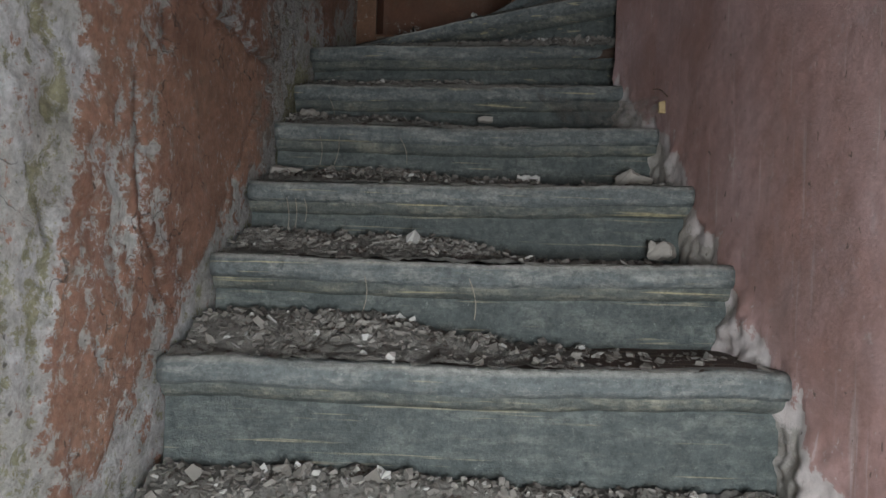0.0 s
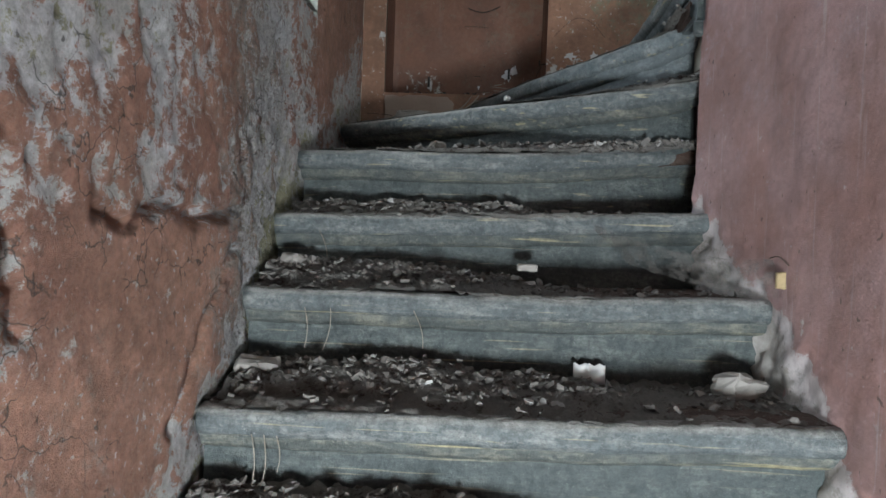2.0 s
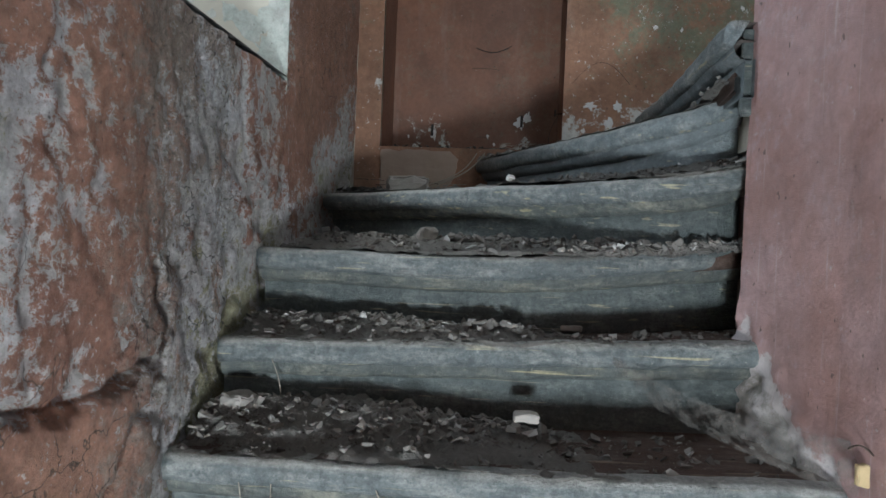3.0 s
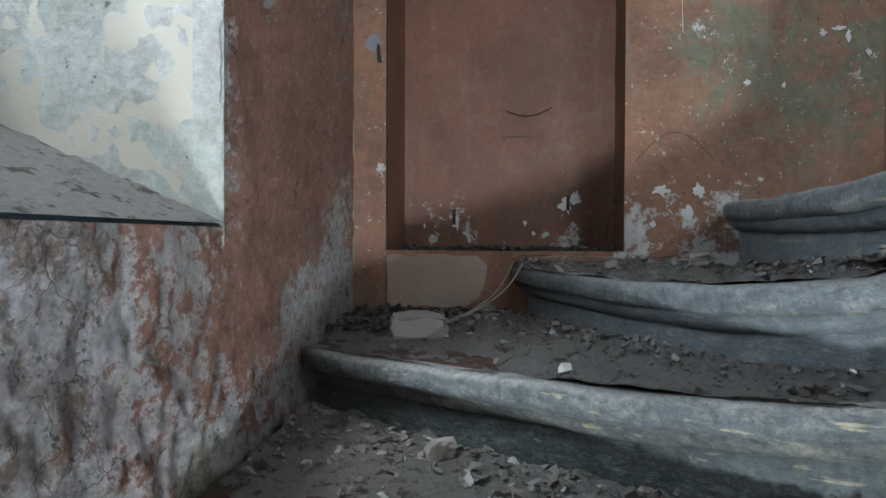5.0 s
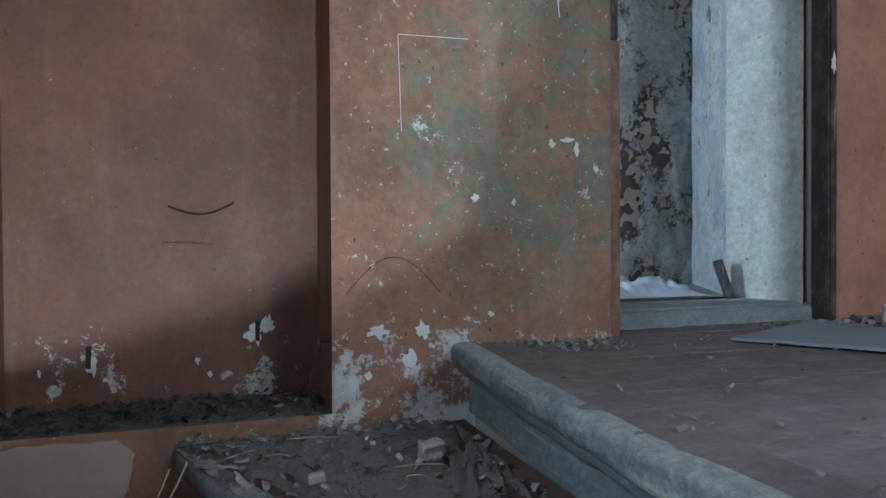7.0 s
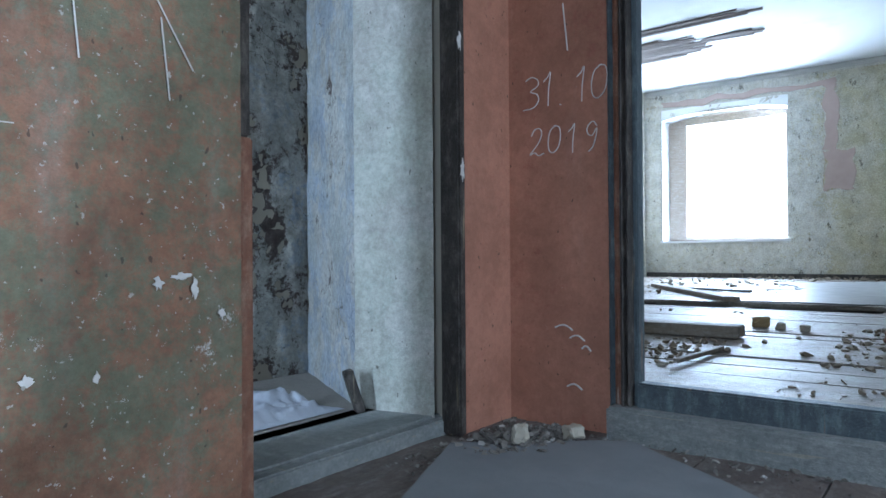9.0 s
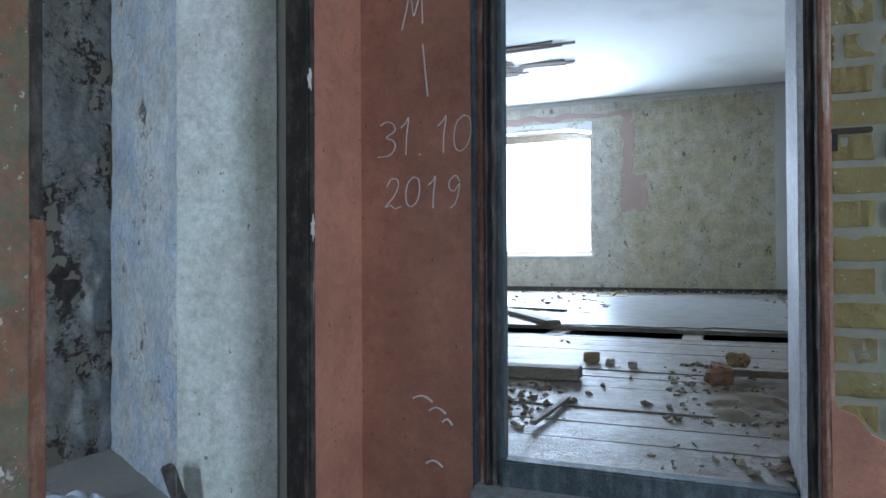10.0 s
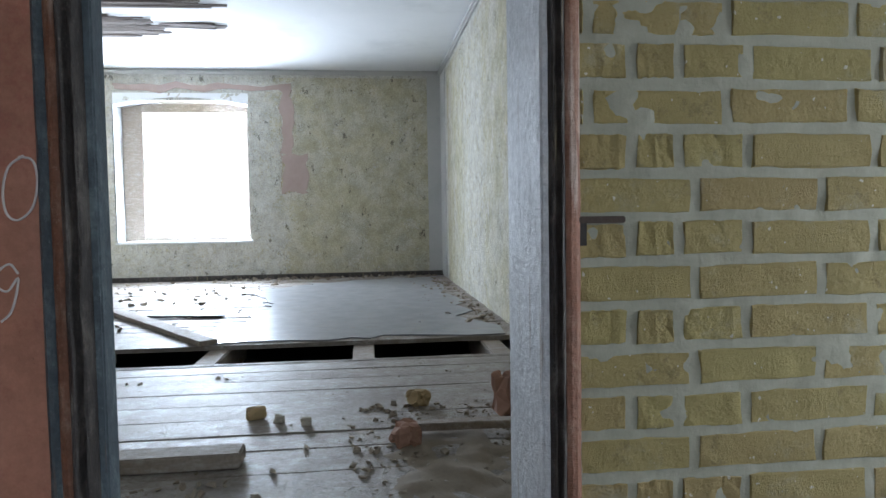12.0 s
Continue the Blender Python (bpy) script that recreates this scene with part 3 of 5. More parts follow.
for (ax, az), (bx, bz) in zip(rim, rim[1:] + rim[:1]):
    for k in range(8):
        x, z = ax + (bx - ax) * k / 8, az + (bz - az) * k / 8
        outline.append((x + 0.012 * fbm(x * 20, z * 20, 2), min(z + 0.010 * fbm(x * 20, z * 20, 6), NZ - 0.006)))
front = [bm.verts.new((x, YN - 0.010 + 0.003 * fbm(x * 30, z * 30, 1), z)) for x, z in outline]
rear = [bm.verts.new((x, YN + 0.004, z)) for x, z in outline]
bm.faces.new(front)
for k in range(len(outline)):
    m = (k + 1) % len(outline)
    bm.faces.new((front[k], rear[k], rear[m], front[m]))
bmesh.ops.recalc_face_normals(bm, faces=bm.faces)
part("bare_patch", bm, M["patch"], north, "bare pinkish plaster patch below the niche")

# wall towards the room, with brick and the room door
DY0, DY1, DH = 2.566, 3.285, 5.02
east = structure("wall_east", boxes(
    (XE + 0.012, XE + 0.26, 0.6, DY0, 2.0, TOP + 0.2), (XE + 0.012, XE + 0.26, 3.42, 4.05, 2.0, TOP + 0.2), (XE + 0.012, XE + 0.03, DY1 + 0.012, 3.42, 2.0, TOP + 0.2),
    (XE + 0.012, XE + 0.26, DY0, DY1, DH, TOP + 0.2), (XE + 0.012, XE + 0.26, DY0, DY1, 2.0, 2.88)), M["mortar"],
    "wall of bare yellow bricks beside the room door, brown painted pier")
relief("pier_plaster", (XE, YN2, ZL - 0.02), (0, -1, 0), (0, 0, 1), (YN2 - 3.36, 2.2), 0.0125,
       lambda a, b, p: -0.05 + 0.2 * fbm(p.y * 4, p.z * 2, 3.1) + 0.15 * fbm(p.y * 14, p.z * 9, 5), quiet, M["pier"], east, 0.003, 0.002, label="red-brown painted pier with chalk writing")

# short return wall and the wall beyond the passage door
north2 = structure("wall_return", boxes((1.87, XE + 0.012, YN2 + 0.012, 4.05, 2.0, TOP)), M["core"], "short brown painted return wall")
relief("plaster", (1.86, YN2, ZL - 0.02), (1, 0, 0), (0, 0, 1), (XE - 1.86 + 0.004, 2.2), 0.0125,
       lambda a, b, p: -0.05 + 0.2 * fbm(p.x * 4, p.z * 2, 3.1), lambda a, b, p: 0.1, M["pier"], north2, 0.003, 0.002)
structure("wall_over_passage_door", boxes((1.03, 1.87, YN + 0.05, 4.05, 4.95, TOP)), M["core"], "plain wall over the passage door")

# passage beyond the door
PX, PY = 2.02, 4.69
pe = structure("wall_passage_east", boxes((2.13, 2.26, 4.05, PY + 0.3, 2.6, TOP)), M["core"], "pale flaking wall of the passage")
flaked = lambda a, b, p: 0.28 + 0.5 * fbm(p.x * 5 + p.y * 5, p.y * 2, p.z * 3.5) + 0.2 * fbm(p.x * 15, p.y * 15, p.z * 11)
bluish = lambda a, b, p: 0.3 + 0.5 * fbm(p.x * 2, p.y * 2, p.z * 2)
relief("plaster", (2.11, PY, 2.86), (-0.472, -0.8815, 0), (0, 0, 1), (0.705, 2.4), 0.0125, flaked, bluish, M["passage"], pe, 0.004, 0.004, label="blue and white lime flaking off in scales")
relief("reveal", (1.772, 4.07, 2.86), (0.2275, -0.9738, 0), (0, 0, 1), (0.28, 2.4), 0.0125, lambda a, b, p: -0.05 + 0.2 * fbm(p.x * 4, p.y * 4, p.z * 3), lambda a, b, p: 0.2, M["reveal"], pe, 0.002, 0.002, label="pale smooth door reveal")
# shade on this wall is painted as extra dark plaster between the flakes
pn = structure("wall_passage_north", boxes((-1.4, 2.26, PY + 0.012, PY + 0.3, 2.6, TOP)), M["core"], "flaking wall at the back of the passage, its shade painted dark")
relief("plaster", (0.7, PY, 2.86), (1, 0, 0), (0, 0, 1), (2.114 - 0.7, 2.4), 0.0125, lambda a, b, p: flaked(a, b, p) + 0.28, bluish, M["passage"], pn, 0.005, 0.005, label="scaling paint over plaster darkened to stand for shade")
structure("wall_passage_south", boxes((-1.4, XL - 0.6, 3.9, 4.05, 2.6, TOP)), M["core"], "plain passage wall")
structure("wall_passage_west", boxes((-1.6, -1.4, 3.9, PY + 0.3, 2.6, 3.3), (-1.6, -1.4, 3.9, PY + 0.3, 4.7, TOP), (-1.6, -1.4, 3.9, 4.12, 3.3, 4.7), (-1.6, -1.4, 4.68, PY + 0.3, 3.3, 4.7)), M["core"], "plain passage wall with a window opening")
structure("floor_passage", boxes((-1.4, PX + 0.1, 4.0, PY + 0.1, 2.7, 2.905)), M["dust"], "passage floor under pale dust and rubbish")

# closing walls of the stair and landing, unseen; their openings are added for lamps
structure("wall_landing_south", boxes((0.765, 1.24, 0.6, 0.75, 2.0, TOP), (2.08, XE + 0.012, 0.6, 0.75, 2.0, TOP), (1.24, 2.08, 0.6, 0.75, 2.0, 3.4), (1.24, 2.08, 0.6, 0.75, 4.3, TOP), (0.765, 0.84, -0.95, 0.6, PAR + 0.02, TOP)), M["core"], "plain unseen wall closing the landing, its opening added for a lamp")
structure("wall_entrance", boxes((XL - 0.6, -0.40, -0.42, -0.27, 0, TOP), (0.60, 0.84, -0.42, -0.27, 0, TOP), (-0.40, 0.60, -0.42, -0.27, 2.0, TOP)), M["core"], "plain unseen wall with a doorway added for the torch lamp")
structure("ceiling_stair", boxes((XL - 0.6, XE + 0.3, -0.95, PY + 0.3, TOP, TOP + 0.15)), M["ceiling"], "plain lime-washed ceiling over the stair")
structure("floor_hall", boxes((XL - 0.6, 0.84, -0.95, 3.6, -0.2, 0.0)), M["dust"], "dusty floor of the entrance hall")
structure("ground", boxes((-400, 400, -400, 400, -0.5, -0.3)), M["outside"], "bare ground around the house")

# ---------------------------------------------------------------- stair
stair = tagged(new("staircase"), label="old winding wooden stair with worn grey-green nosings and brown treads", category="staircase", kind="structure")
UP = [(-0.25 + 0.259 * k, 0.08 + 0.1944 * k) for k in range(0, 9)]
# each step: left end of the nosing, right end, thickness
STEPS = [((XL + 0.02, y, z), (right(y) - 0.004, y, z)) for y, z in UP[:6]]
STEPS += [((XL + 0.01, 1.304, 1.352), (0.708, 1.304, 1.358)), ((XL + 0.01, 1.565, 1.548), (0.702, 1.560, 1.556))]
STEPS += [((XL + 0.005, 1.836, 1.744), (0.694, 1.812, 1.764)), ((XL, 2.100, 1.957), (0.680, 2.100, 1.966)),
          ((XL, 2.330, 2.130), (0.668, 2.384, 2.172)), ((XL, 2.545, 2.324), (0.695, 2.61, 2.376)),
          ((XL + 0.01, 3.121, 2.495), (0.70, 2.60, 2.588)), ((-0.024, 3.645, 2.676), (0.70, 2.62, 2.758)),
          ((0.602, 3.63, ZL + 0.008), (0.556, 2.45, ZL + 0.008))]
# the nosings of the winders sweep forward between their ends
SWEEP = {11: (0.20, 2.38, 2.332), 12: (0.62, 2.29, 2.515), 13: (0.42, 2.42, 2.652)}


def nose(k, s):
    """A place on the nosing of step k, s from the window side to the landing side."""
    a, b = Vector(STEPS[k][0]), Vector(STEPS[k][1])
    if k in SWEEP:
        c = Vector(SWEEP[k])
        return a * (1 - s) ** 2 + c * 2 * s * (1 - s) + b * s * s
    return a.lerp(b, s)


def back_line(k, s):
    """The rear edge of tread k: the next nosing, and the end wall where a winder meets it."""
    if k == 12:
        return Vector((XL, YN + 0.03, 0)).lerp(Vector((-0.02, YN + 0.03, 0)), s / 0.4) if s < 0.4 else nose(13, (s - 0.4) / 0.6)
    if k == 13:
        return Vector((-0.02, YN + 0.03, 0)).lerp(Vector((0.60, YN + 0.03, 0)), s / 0.5) if s < 0.5 else nose(14, (s - 0.5) / 0.5)
    return nose(k + 1, s) if k < 14 else nose(k, s) + Vector((0.1, 0, 0))


def step_parts(k, rise):
    """One step: nosing with its moulding, riser and tread."""
    a, b = Vector(STEPS[k][0]), Vector(STEPS[k][1])
    turned = abs((b - a).normalized().y) > 0.7

    def across(q):
        """Level direction from the nosing towards the riser."""
        way = nose(k, min(1.0, q + 0.02)) - nose(k, max(0.0, q - 0.02))
        return Vector((-way.y, way.x, 0)).normalized()

    # profile of nosing and cove: (out, up)
    prof = [(0.05, 0.0), (0.02, 0.001), (0.006, -0.003), (-0.002, -0.013), (-0.004, -0.028), (-0.001, -0.043), (0.006, -0.051), (0.018, -0.055),
            (0.019, -0.060), (0.023, -0.072), (0.032, -0.081), (0.044, -0.086), (0.06, -0.086)]
    bm = bmesh.new()
    nseg = 56
    rings = []
    for i in range(nseg + 1):
        s = i / nseg
        p, back = nose(k, s), across(s)
        sag = -0.016 * math.sin(math.pi * s) ** 2 * (0.6 + 0.5 * fbm(k * 3.1, 0.4, 0.2)) + 0.005 * fbm(s * 6, k * 7.7, 1.0)
        wear = 0.006 * math.sin(math.pi * s) ** 2 + 0.004 * fbm(s * 9, k * 5.1, 8.0)
        ring = []
        for m, (o, h) in enumerate(prof):
            chip = 0.0035 * fbm(s * 22, k * 4.0 + m * 0.35, 3.0)
            ring.append(bm.verts.new(p + back * (o + (wear + chip) * (m in (2, 3, 4, 5, 6))) + Vector((0, 0, h + sag + (0.0 if m < 7 else 0.3 * chip)))))
        rings.append(ring)
    for i in range(nseg):
        for m in range(7):
            bm.faces.new((rings[i][m], rings[i][m + 1], rings[i + 1][m + 1], rings[i + 1][m]))
    for ring in (rings[0][7::-1], rings[-1][:8]):
        bm.faces.new(ring)
    cove = bmesh.new()
    lower = [[cove.verts.new(v.co) for v in ring[7:]] for ring in rings]
    bmesh.ops.delete(bm, geom=[v for ring in rings for v in ring[8:]], context="VERTS")
    for r, q in zip(lower, lower[1:]):
        for m in range(len(r) - 1):
            cove.faces.new((r[m], r[m + 1], q[m + 1], q[m]))
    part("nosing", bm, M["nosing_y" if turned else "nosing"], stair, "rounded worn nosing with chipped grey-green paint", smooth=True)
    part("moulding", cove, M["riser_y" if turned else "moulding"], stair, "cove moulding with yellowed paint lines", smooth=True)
    # riser board
    bm = bmesh.new()
    rows = []
    for i in range(29):
        back = across(i / 28)
        p = nose(k, i / 28) + back * 0.043
        w = 0.004 * fbm(i * 0.5, k * 2.0, 5.0)
        rows.append([bm.verts.new(p + back * w + Vector((0, 0, z))) for z in (-0.082, -0.082 - (rise - 0.082) * 0.5, -rise - 0.02)]
                    + [bm.verts.new(p + back * 0.022 + Vector((0, 0, z))) for z in (-rise - 0.02, -0.082)])
    for r, q in zip(rows, rows[1:]):
        for m in range(4):
            bm.faces.new((r[m], r[m + 1], q[m + 1], q[m]))
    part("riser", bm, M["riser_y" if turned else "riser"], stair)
    # tread board
    bm = bmesh.new()
    off = Vector((0, 0.05, 0)) if k < 12 else Vector((0.03, 0.02, 0))
    top, nu, nv = [], 40, 12
    for i in range(nu + 1):
        s = i / nu
        f0, f1 = nose(k, s) + across(s) * 0.03, back_line(k, s) + off
        col = []
        for j in range(nv + 1):
            t = j / nv
            p = f0.lerp(f1, t)
            z = nose(k, s).z - 0.002 - (0.010 * math.sin(math.pi * s) ** 2) * (1 - 0.6 * t) + 0.003 * fbm(p.x * 6, p.y * 9, k)
            col.append(bm.verts.new((p.x, p.y, z)))
        top.append(col)
    for i in range(nu):
        for j in range(nv):
            bm.faces.new((top[i][j], top[i + 1][j], top[i + 1][j + 1], top[i][j + 1]))
    low = [[bm.verts.new(v.co - Vector((0, 0, 0.04))) for v in (col[0], col[-1])] for col in top]
    for i in range(nu):
        bm.faces.new((low[i][1], low[i + 1][1], low[i + 1][0], low[i][0]))
        bm.faces.new((top[i + 1][-1], top[i][-1], low[i][1], low[i + 1][1]))
    part("tread", bm, M["landing" if k == 14 else "treadtop"], stair, "brown painted tread, worn and dusty", smooth=True)


for k, (a, b) in enumerate(STEPS):
    step_parts(k, 0.1944 if k == 0 else (a[2] + b[2] - STEPS[k - 1][0][2] - STEPS[k - 1][1][2]) / 2)
part("end_board", boxes((0.60, 0.66, 2.468, 2.484, 2.66, ZL - 0.004), bevel=0.003), M["riser"], stair, "grey-green board closing the landing edge")

# landing boards
landing = structure("floor_landing", boxes((0.80, XE + 0.02, 0.7, 3.8, 2.6, 2.835), (0.66, 0.80, 2.47, 3.65, 2.6, 2.835)), M["core"], "landing of brown dusty boards")
for i in range(11):
    w = 0.29
    y0 = 0.76 + i * w
    y1 = min(y0 + w - 0.006, 3.79)
    x0 = 0.60 if y0 > 2.45 else 0.842
    if y0 < 2.45 < y1:
        y1 = 2.452
    b = bmesh.new()
    cols = [[b.verts.new((x0 + (XE + 0.02 - x0) * s / 24, y0 + (y1 - y0) * t / 4, ZL + 0.004 * fbm(s * 0.5, i * 3.1, t * 0.4) - 0.002)) for t in range(5)] for s in range(25)]
    for s in range(24):
        for t in range(4):
            b.faces.new((cols[s][t], cols[s + 1][t], cols[s + 1][t + 1], cols[s][t + 1]))
    lower = [[b.verts.new(v.co - Vector((0, 0, 0.03))) for v in (c[0], c[-1])] for c in cols]
    for s in range(24):
        b.faces.new((cols[s][0], lower[s][0], lower[s + 1][0], cols[s + 1][0]))
        b.faces.new((cols[s + 1][-1], lower[s + 1][1], lower[s][1], cols[s][-1]))
    part("plank", b, M["landing"], landing, smooth=False)

# ---------------------------------------------------------------- doors
door1 = tagged(new("door_1"), label="doorless passage opening with a dark weathered wooden frame", kind="structure", category="door")
part("jamb", boxes((1.033, 1.105, 3.72, 3.80, ZL, 4.95), bevel=0.006), M["frame"], door1)
part("jamb", boxes((1.838, 1.872, 3.702, 3.775, ZL, 4.95), bevel=0.006), M["frame"], door1)
part("head", boxes((1.031, 1.868, 3.70, 3.80, 4.86, 4.95), bevel=0.006), M["frame"], door1)
part("edge_strip", boxes((1.030, 1.064, 3.625, 3.70, ZL, 3.62), bevel=0.004), M["strip_brown"], door1, "orange-brown painted edge strip")
part("edge_strip", boxes((1.030, 1.062, 3.63, 3.70, 3.622, 4.95), bevel=0.004), M["frame"], door1)
part("threshold", boxes((1.03, 1.90, 3.80, 4.06, 2.84, 2.905), bevel=0.006), M["sill_board"], door1, "dusty grey threshold board")
part("threshold_strip", boxes((1.03, 1.875, 3.765, 3.802, 2.84, 2.898), bevel=0.005), M["sill_board"], door1, "pale worn edge strip")

def moulded(y0, y1, z0, z1, out, seed, flip=False):
    """An upright casing board with ridges and a chipped face; out is its depth at each ridge."""
    b = bmesh.new()
    n = 60
    rows = []
    for j in range(n + 1):
        z = z0 + (z1 - z0) * j / n
        row = [b.verts.new((XE + 0.034, y0, z))]
        for i, d in enumerate(out):
            q = i / (len(out) - 1)
            row.append(b.verts.new((XE - d + 0.0022 * fbm(q * 5, z * 9, seed), y0 + (y1 - y0) * (1 - q if flip else q) + 0.0012 * fbm(z * 12, q * 3, seed + 4), z)))
        row.append(b.verts.new((XE + 0.034, y1, z)))
        if flip:
            row[0], row[-1] = row[-1], row[0]
        rows.append(row)
    for r, q in zip(rows, rows[1:]):
        for i in range(len(r) - 1):
            b.faces.new((r[i], q[i], q[i + 1], r[i + 1]))
    for r in (rows[0], rows[-1]):
        b.faces.new(r)
    bmesh.ops.recalc_face_normals(b, faces=b.faces)
    return b


RIDGES = (0.010, 0.022, 0.024, 0.014, 0.013, 0.020, 0.026, 0.026, 0.018, 0.012)
door2 = tagged(new("door_2"), label="doorless room opening with dark weathered frame and white reveal", kind="structure", category="door")
part("casing", moulded(3.297, 3.332, ZL, 5.05, RIDGES, 1), M["frame"], door2, "dark moulded casing with worn paint")
part("casing_edge", moulded(3.333, 3.351, ZL, 5.05, (0.010, 0.013, 0.011, 0.006), 2), M["strip_brown"], door2, "red-brown flaking casing edge")
part("casing_edge", moulded(3.352, 3.370, ZL, 5.05, (0.004, 0.009, 0.010, 0.003), 3), M["frame_blue"], door2, "blue-grey painted casing edge")
part("jamb", boxes((XE + 0.002, XE + 0.05, 3.283, 3.299, ZL, 5.02), bevel=0.003), M["frame_blue"], door2)
part("casing", moulded(2.528, 2.556, ZL, 5.05, RIDGES, 5, True), M["frame"], door2, "dark moulded casing with worn paint")
part("casing_edge", moulded(2.500, 2.527, ZL, 5.05, (0.006, 0.014, 0.015, 0.012), 6), M["strip_brown"], door2, "red-brown flaking casing edge")
part("jamb", boxes((XE - 0.012, XE + 0.25, 2.554, 2.570, ZL, 5.02), bevel=0.003), M["white_board"], door2, "old white painted jamb board")
part("head", boxes((XE - 0.02, XE + 0.25, 2.51, 3.365, 5.02, 5.09), bevel=0.004), M["frame"], door2)
part("sill", boxes((XE - 0.018, XE + 0.035, 2.571, 3.282, 2.93, 3.018), bevel=0.006), M["frame_blue"], door2, "worn grey door sill")
part("sill_step", boxes((XE - 0.06, XE + 0.012, 2.52, 3.36, 2.84, 2.948), bevel=0.008), M["sill_board"], door2, "grey board under the door sill")

# ---------------------------------------------------------------- room
far = structure("wall_room_far", boxes(
    (XB + 0.012, XB + 0.5, 0.9, 4.46, 2.0, ZC + 0.3), (XB + 0.012, XB + 0.5, 6.25, 7.2, 2.0, ZC + 0.3),
    (XB + 0.012, XB + 0.5, 4.46, 6.25, 2.0, 3.565), (XB + 0.012, XB + 0.5, 4.46, 6.25, 5.52, ZC + 0.3)), M["core"], "ochre lime-washed room wall with a deep window")


def far_lay(a, b, p):
    l = 0.05 + 0.28 * fbm(p.y * 1.6, p.z * 1.6, 3) + 0.26 * fbm(p.y * 6, p.z * 6, 5)
    l += 0.6 * ease(0.10, 0.04, abs(p.y - 3.95 + 0.05 * fbm(p.z * 4, 1, 1))) * ease(4.2, 4.3, p.z) * ease(5.7, 5.6, p.z)
    l += 0.5 * ease(0.19, 0.12, abs(p.y - 3.9)) * ease(0.3, 0.2, abs(p.z - 4.45))
    l += 0.5 * ease(0.05, 0.02, abs(p.z - 5.68)) * ease(3.9, 4.1, p.y)
    return l


def far_zone(a, b, p):
    return max(0.95 * ease(3.55, 4.2, p.y + 0.2 * fbm(p.y * 2, p.z * 2, 3)), 1.3 * ease(5.80, 5.82, p.z)) - 0.15


relief("plaster", (XB, 6.6, ZF - 0.02), (0, -1, 0), (0, 0, 1), (6.6 - 1.7, ZC - ZF + 0.02), 0.028, far_lay, far_zone, M["room"], far, 0.006, 0.006,
       holes=[(6.6 - 6.25, 6.6 - 4.46, 3.565 - ZF + 0.02, 5.50 - ZF + 0.02)], label="ochre wash worn to pale lime round the window")
arch = bmesh.new()
prev = None
for i in range(21):
    s = i / 20
    y, z = 4.46 + 1.79 * s, 5.44 + 0.10 * math.sin(math.pi * s)
    now = [arch.verts.new(c) for c in ((XB - 0.002, y, z), (XB - 0.002, y, 5.60), (XB + 0.48, y, 5.60), (XB + 0.48, y, z))]
    if prev:
        for m in range(4):
            arch.faces.new((prev[m], prev[(m + 1) % 4], now[(m + 1) % 4], now[m]))
    prev = now
part("window_arch", arch, M["ceiling"], far, "pale segmental window head")
for args in ((XB + 0.012, XB + 0.34, 4.44, 4.462, 3.56, 5.5), (XB + 0.012, XB + 0.34, 6.248, 6.27, 3.56, 5.5), (XB - 0.02, XB + 0.34, 4.44, 6.27, 3.54, 3.572)):
    part("window_reveal", boxes(args), M["ceiling"], far, "white lime-washed reveal")
window = tagged(new("window_2"), label="bright old wooden room window in a deep reveal", kind="structure", category="window")
for args in ((XB + 0.30, XB + 0.37, 5.975, 6.24, 3.575, 5.5), (XB + 0.30, XB + 0.37, 4.465, 4.55, 3.575, 5.5), (XB + 0.30, XB + 0.37, 4.55, 5.975, 3.575, 3.64), (XB + 0.30, XB + 0.37, 4.55, 5.975, 5.385, 5.5)):
    part("window_frame", boxes(args, bevel=0.008), M["timber"], window)

side = structure("wall_room_south", boxes((XE + 0.26, XB + 0.5, YS - 0.35, YS - 0.012, 2.0, ZC + 0.3)), M["core"], "ochre room wall with peeling lime")
relief("plaster", (XB, YS, ZF - 0.02), (-1, 0, 0), (0, 0, 1), (XB - XE - 0.26, ZC - ZF + 0.02), 0.035,
       lambda a, b, p: 0.12 + 0.35 * fbm(p.x * 1.6, p.z * 1.0, 3) + 0.3 * fbm(p.x * 6, p.z * 5, 5),
       lambda a, b, p: max(1.2 * ease(9.9, 9.92, p.x), 1.2 * ease(5.78, 5.8, p.z), 0.7 * ease(9.0, 8.2, p.x) * ease(6.6, 7.4, p.x)) - 0.1, M["room"], side, 0.008, 0.008, label="ochre wash peeling off in scales").matrix_world = Matrix.Identity(4)
left_room = structure("wall_room_north", boxes((XE + 0.26, XB + 0.5, 6.53, 6.8, 2.0, ZC + 0.3), (XE + 0.26, XE + 0.3, 4.05, 6.53, 2.0, ZC + 0.3)), M["core"], "pale room wall beside the window")
relief("plaster", (XE + 0.3, 6.52, ZF - 0.02), (1, 0, 0), (0, 0, 1), (XB - XE - 0.3, ZC - ZF + 0.02), 0.06, lambda a, b, p: 0.05 + 0.3 * fbm(p.x, p.z, 3), lambda a, b, p: 0.7, M["room"], left_room, 0.005, 0.005)

part("corner_band", boxes((XB - 0.014, XB + 0.006, YS + 0.004, YS + 0.20, ZF + 0.06, ZC - 0.07), bevel=0.003), M["cornice"], far, "grey painted band in the room corner")
part("corner_band", boxes((XB - 0.50, XB - 0.016, YS - 0.006, YS + 0.012, ZF + 0.02, ZC - 0.07), bevel=0.003), M["cornice"], side, "grey painted band in the room corner")


